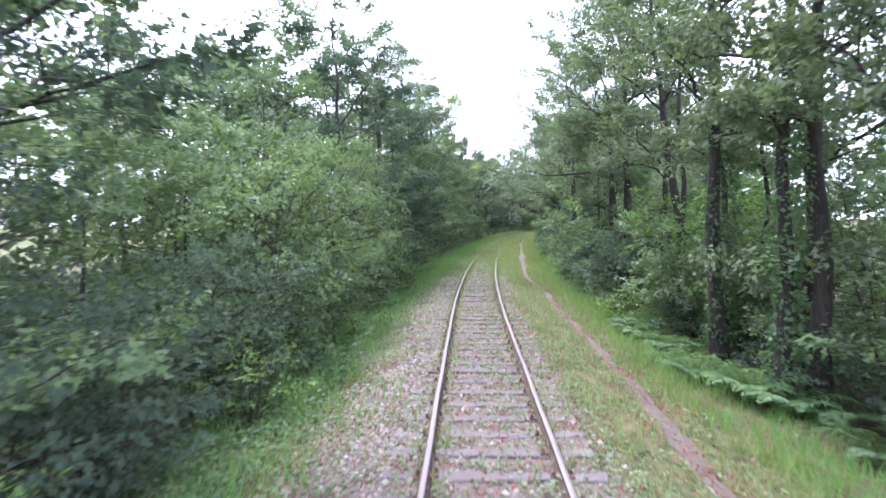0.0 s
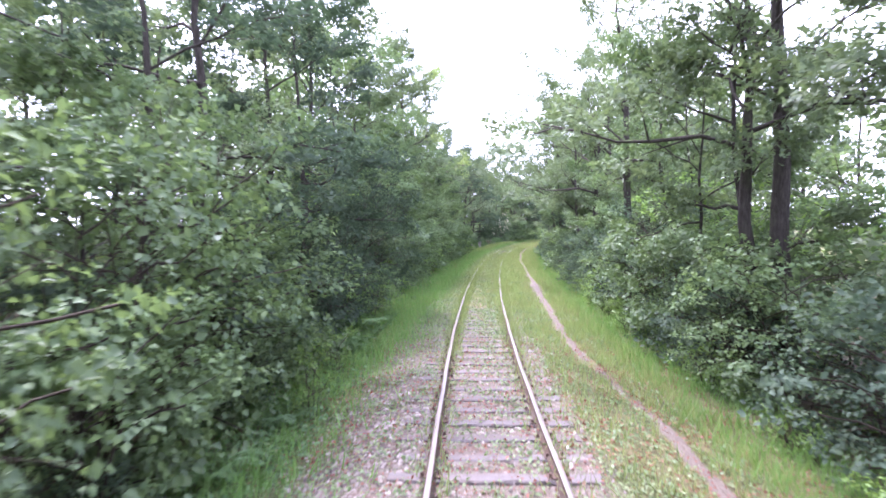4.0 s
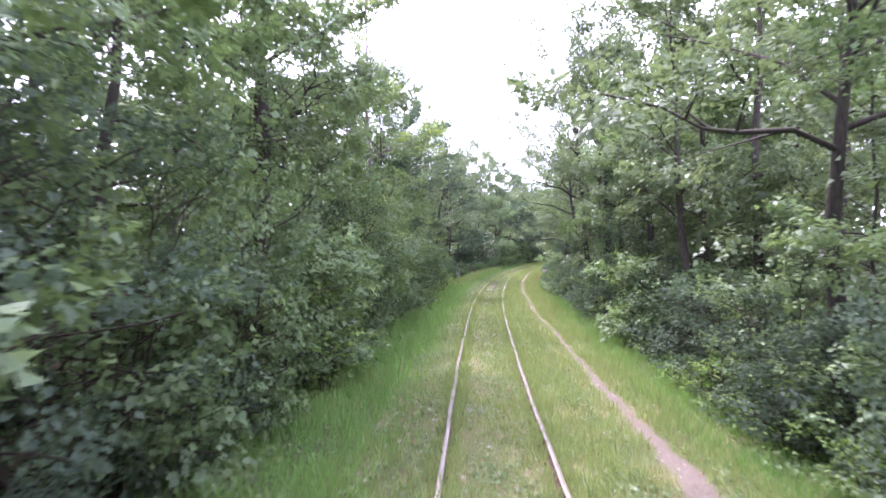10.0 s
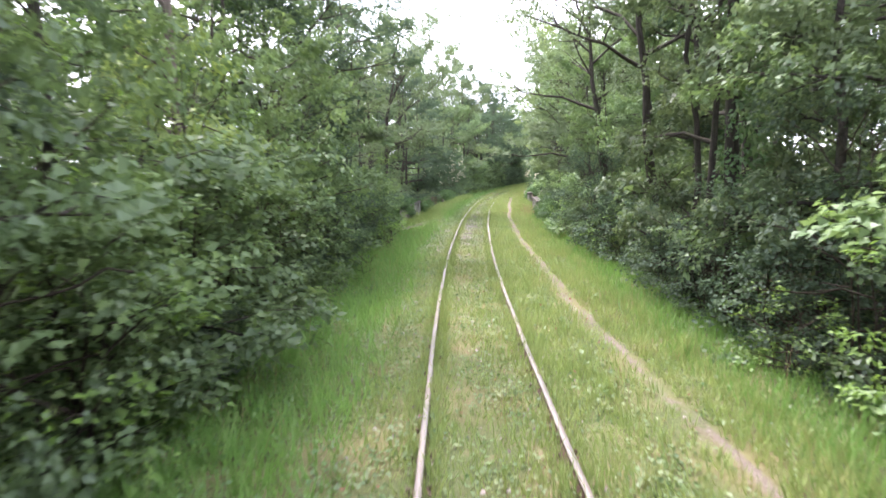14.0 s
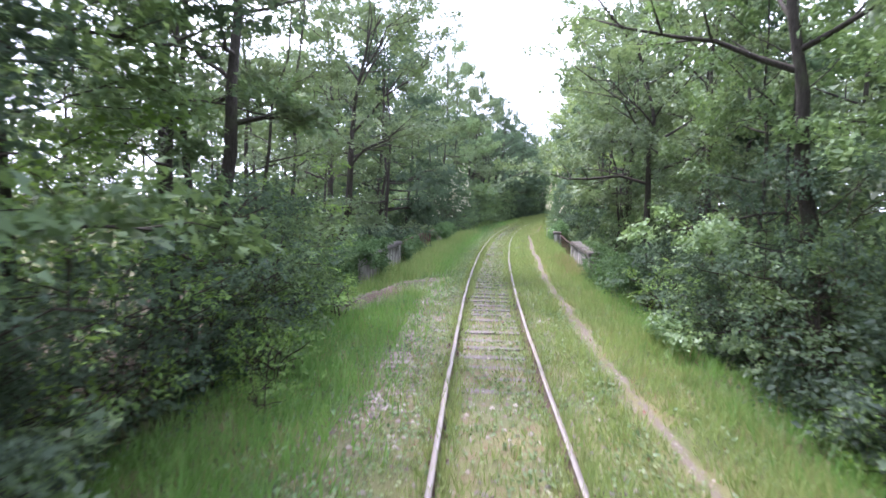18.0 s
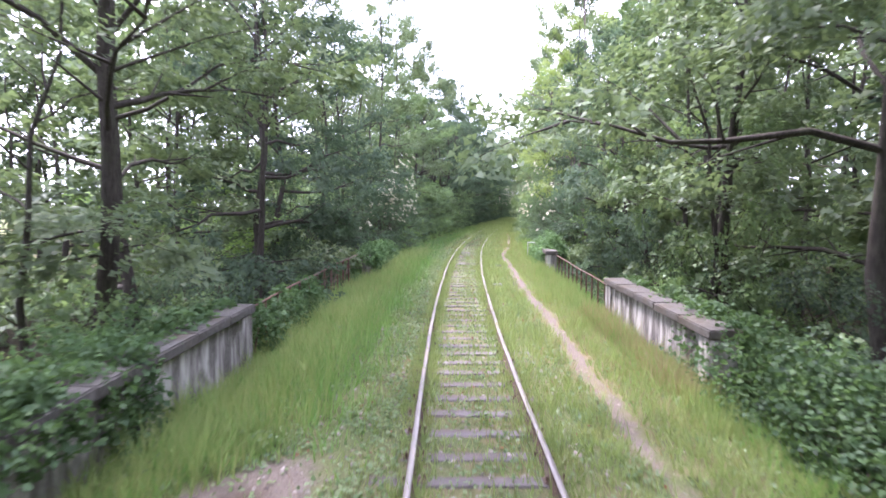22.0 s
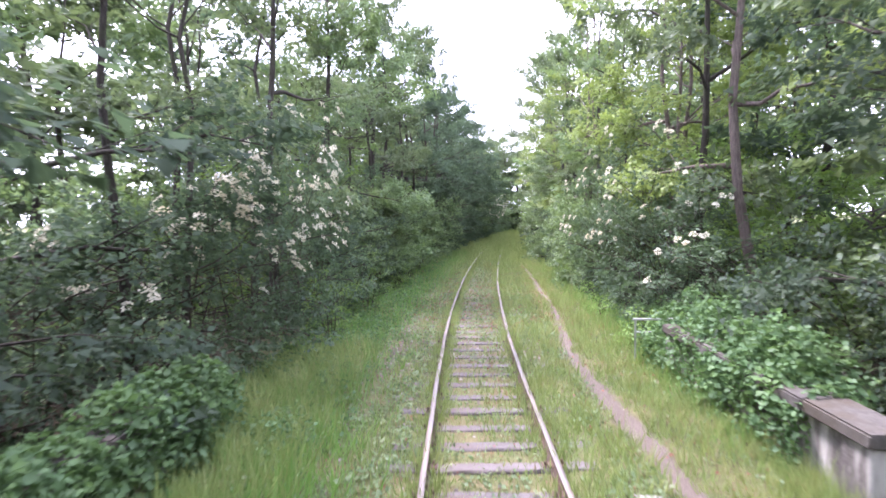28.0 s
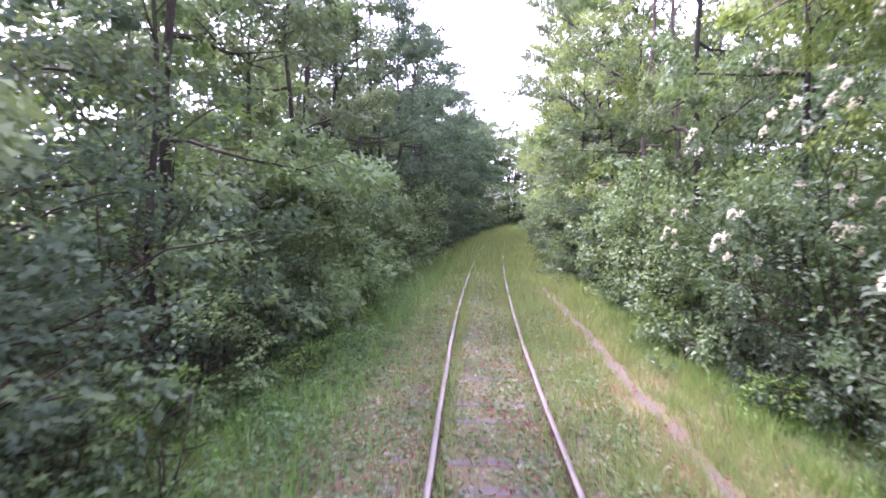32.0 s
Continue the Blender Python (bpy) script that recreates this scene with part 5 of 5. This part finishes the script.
grass("dry_grass", 9, 7000, 73.5, 80.5, 3.0, 4.0, 0.55, GRASS_DRY, lambda y, u: smooth(2.9, 3.7, u) * clump(y, u, 1.2), "reddish dry grass against the parapet", 0.007)
grass("tall_verge_grass", 7, 60000, 66, 98, -4.3, -1.8, 0.6, GRASS_BLADE, lambda y, u: cover_keep(1.0)(y, u) * smooth(-1.8, -3.0, u), "long pale grass in front of the bridge parapet")


def beside_rails(y, u):
    """Thick close along the rails, none on their heads."""
    off = np.abs(np.abs(u) - GAUGE / 2)
    return np.where(off < 0.04, 0.0, smooth(0.34, 0.06, off)) * (0.25 + 0.75 * clump(y, u, 2.1)) * np.interp(y, [-22, 4, 14, 20, 54, 60, 68, 74, 98, 103, 160], [0.1, 0.15, 0.7, 1, 1, 0.5, 0.5, 0.9, 0.9, 0.6, 1])


grass("rail_grass", 12, 420000, -20, 160, -1.15, 1.15, 0.34, GRASS_BLADE, beside_rails, "grass leaning over the rails from both sides", 0.009)


def weeds(name, seed, n, y0, y1, u0, u1, size, material, keep, label, tall=0.11):
    rng = np.random.default_rng(seed)
    y, u = scatter(rng, n, y0, y1, u0, u1, keep)
    k = len(y)
    P = at(y, u) + np.stack([0 * y, 0 * y, ground_z(y, u) + 0.01 + tall * (0.3 + 0.7 * clump(y + 4, u, 1.3)) * rng.random(k) ** 1.5], -1)
    A = rng.normal(0, 1, (k, 3)) * [1, 1, 0.25] + [0, 0, 0.25]
    N = np.array([0, 0, 1.0]) + rng.normal(0, 0.4, (k, 3))
    s = size * (0.6 + 0.8 * rng.random(k))
    ob = new(name, leaf_mesh(name, P, A, N, s, s * 0.75, material))
    return tagged(ob, label, "weeds", kind="stuff")


def clear_of_rails(y, u):
    return np.where(np.abs(np.abs(u) - GAUGE / 2) < 0.05, 0.0, 1.0) * off_sleeper(y, u)


weeds("track_weeds", 16, 100000, -21, 16, -3.4, 3.6, 0.055, WEED_LEAF, lambda y, u: clear_of_rails(y, u) * (0.15 + 0.85 * clump(y, u, 1.6) ** 1.3) * smooth(0.5, 0.2, cover_at(y, u)[..., 0]), "low pale green weeds on the old ballast")
weeds("track_weeds", 11, 170000, 10, 118, -2.8, 1.9, 0.055, WEED_LEAF, lambda y, u: clear_of_rails(y, u) * (0.95 * clump(y, u, 1.2) ** 1.6 + 0.05), "low clover-like weeds between the sleepers")
weeds("verge_weeds", 17, 46000, 10, 118, 1.2, 4.4, 0.06, WEED_LEAF, lambda y, u: clump(y + 9, u, 1.4) ** 2 * smooth(0.4, 0.1, cover_at(y, u)[..., 0]), "low broad-leaved weeds in the verge grass")
weeds("track_weeds", 12, 60000, -22, 120, -2.6, 3.4, 0.05, RED_LEAF, lambda y, u: clear_of_rails(y, u) * np.interp(y, [-22, 10, 18, 70, 80, 96, 101, 120], [1.0, 0.8, 0.1, 0.1, 0.25, 0.3, 1.0, 1.0]) * clump(y + 5, u, 1.7) ** 2, "reddish low weeds on the old ballast")
weeds("verge_weeds", 19, 46000, -22, 10, -3.2, 4.6, 0.045, RED_LEAF, lambda y, u: clear_of_rails(y, u) * (0.1 + 0.9 * clump(y + 2, u + 1, 1.1) ** 2), "reddish and brown low weeds in the verge")
weeds("track_weeds", 20, 20000, 100, 120, -1.9, 2.2, 0.045, RED_LEAF, lambda y, u: clear_of_rails(y, u) * clump(y + 1, u, 1.3) ** 2, "reddish low weeds crowding the track")
weeds("track_weeds", 18, 30000, 99, 122, -2.6, 2.0, 0.065, WEED_LEAF, lambda y, u: clear_of_rails(y, u) * (0.2 + 0.8 * clump(y, u, 1.9)), "pale green weeds crowding the sleepers")
weeds("verge_weeds", 13, 40000, -22, 118, -4.4, -2.2, 0.075, LEAF_HAZEL, lambda y, u: np.interp(y, [-22, 8, 14, 66, 93, 97, 118], [0.9, 0.8, 0.35, 0.3, 0.4, 0.95, 0.95]) * clump(y, u, 0.9), "low leafy nettles and bramble at the verge")
weeds("verge_weeds", 24, 34000, 92, 122, -4.7, -1.7, 0.085, LEAF_IVY, lambda y, u: smooth(-1.6, -2.8, u) * (0.25 + 0.75 * clump(y, u, 1.1)), "leafy nettles and ground ivy crowding the verge", 0.42)
weeds("verge_weeds", 25, 30000, -22, 9, -4.9, -2.2, 0.08, LEAF_IVY, lambda y, u: smooth(-2.2, -3.3, u) * (0.25 + 0.75 * clump(y, u, 1.1)), "dark green ground ivy and bramble at the foot of the bushes", 0.3)
weeds("verge_weeds", 26, 34000, 66, 99, -4.2, -1.0, 0.06, WEED_LEAF, lambda y, u: clump(y, u, 1.3) ** 1.5 * smooth(0.5, 0.2, cover_at(y, u)[..., 0]), "leafy weeds in the long grass of the bridge", 0.3)
weeds("verge_weeds", 27, 30000, 12, 66, -4.4, -1.4, 0.065, LEAF_FERN, lambda y, u: clump(y + 3, u, 1.1) ** 1.5 * smooth(-1.2, -2.4, u), "fresh green weeds in the verge grass", 0.3)
weeds("verge_weeds", 14, 16000, -22, 118, 3.4, 5.6, 0.075, LEAF_HAZEL, lambda y, u: 0.7 * clump(y, u, 0.9) * smooth(3.4, 4.8, u), "low leafy plants at the foot of the bushes")
weeds("clover_flowers", 15, 2600, -10, 112, -4.2, 4.2, 0.022, PETAL, lambda y, u: clump(y, u, 1.0) ** 3, "small white clover flowers in the grass")


def stones(name, seed, n, y0, y1, u0, u1, size, keep, label):
    rng = np.random.default_rng(seed)
    y, u = scatter(rng, n, y0, y1, u0, u1, keep)
    k = len(y)
    c = at(y, u) + np.stack([0 * y, 0 * y, ground_z(y, u) + 0.004], -1)
    octa = np.array([[1, 0, 0], [0, 1, 0], [-1, 0, 0], [0, -1, 0], [0, 0, 0.8]], float)
    tri = np.array([[0, 1, 4], [1, 2, 4], [2, 3, 4], [3, 0, 4]])
    s = size * (0.5 + 0.9 * rng.random(k))
    a = rng.random(k) * 6.283
    v = octa[None] * (0.65 + 0.7 * rng.random((k, 5, 1))) * s[:, None, None]
    x, yv = v[..., 0].copy(), v[..., 1].copy()
    v[..., 0], v[..., 1] = x * np.cos(a)[:, None] - yv * np.sin(a)[:, None], x * np.sin(a)[:, None] + yv * np.cos(a)[:, None]
    v += c[:, None]
    f = (tri[None] + 5 * np.arange(k)[:, None, None]).reshape(-1, 3)
    m, t, out = nodes_of(name)
    geo = t.nodes.new("ShaderNodeNewGeometry")
    col = mix(t, geo.outputs["Random Per Island"], (0.095, 0.075, 0.070), (0.330, 0.290, 0.270))
    col = mix(t, ramp(t, noise_of(t, 3.0, 2, 0.5, geo.outputs["Position"]), 0.5, 0.8), col, (0.21, 0.15, 0.12))
    principled(t, out, col, 0.9, 0, noise_of(t, 60.0, 3, 0.6, geo.outputs["Position"]), 0.004, 0.3)
    return tagged(new(name, mesh_of(name, v.reshape(-1, 3), f, m)), label, "stones", kind="stuff")


stones("ballast_stones", 21, 30000, -22, 112, -2.9, 1.8, 0.034, lambda y, u: np.where(np.abs(np.abs(u) - GAUGE / 2) < 0.06, 0, np.clip(cover_at(y, u)[..., 1] * 1.9 - 0.25, 0, 1)), "loose grey ballast stones beside the rails")
stones("ballast_stones", 23, 9000, -22, 5, -2.9, -0.9, 0.034, lambda y, u: np.where(np.abs(np.abs(u) - GAUGE / 2) < 0.08, 0, (0.35 + 0.65 * clump(y, u, 0.8)) * smooth(-2.95, -2.3, u)), "pale grey ballast heaped beside the rail")
stones("ballast_stones", 24, 7000, 56, 69.5, -2.7, -1.2, 0.036, lambda y, u: np.exp(-(((u + 1.85) / 0.42) ** 2)) * smooth(0.25, 0.7, clump(y, u, 1.1)), "pale stones spilled beside the sleepers")
stones("path_stones", 22, 24000, -20, 112, 1.2, 3.6, 0.022, lambda y, u: np.clip(cover_at(y, u)[..., 1] * 1.6 - 0.25, 0, 1), "pale pebbles on the footpath")

build_sleepers()
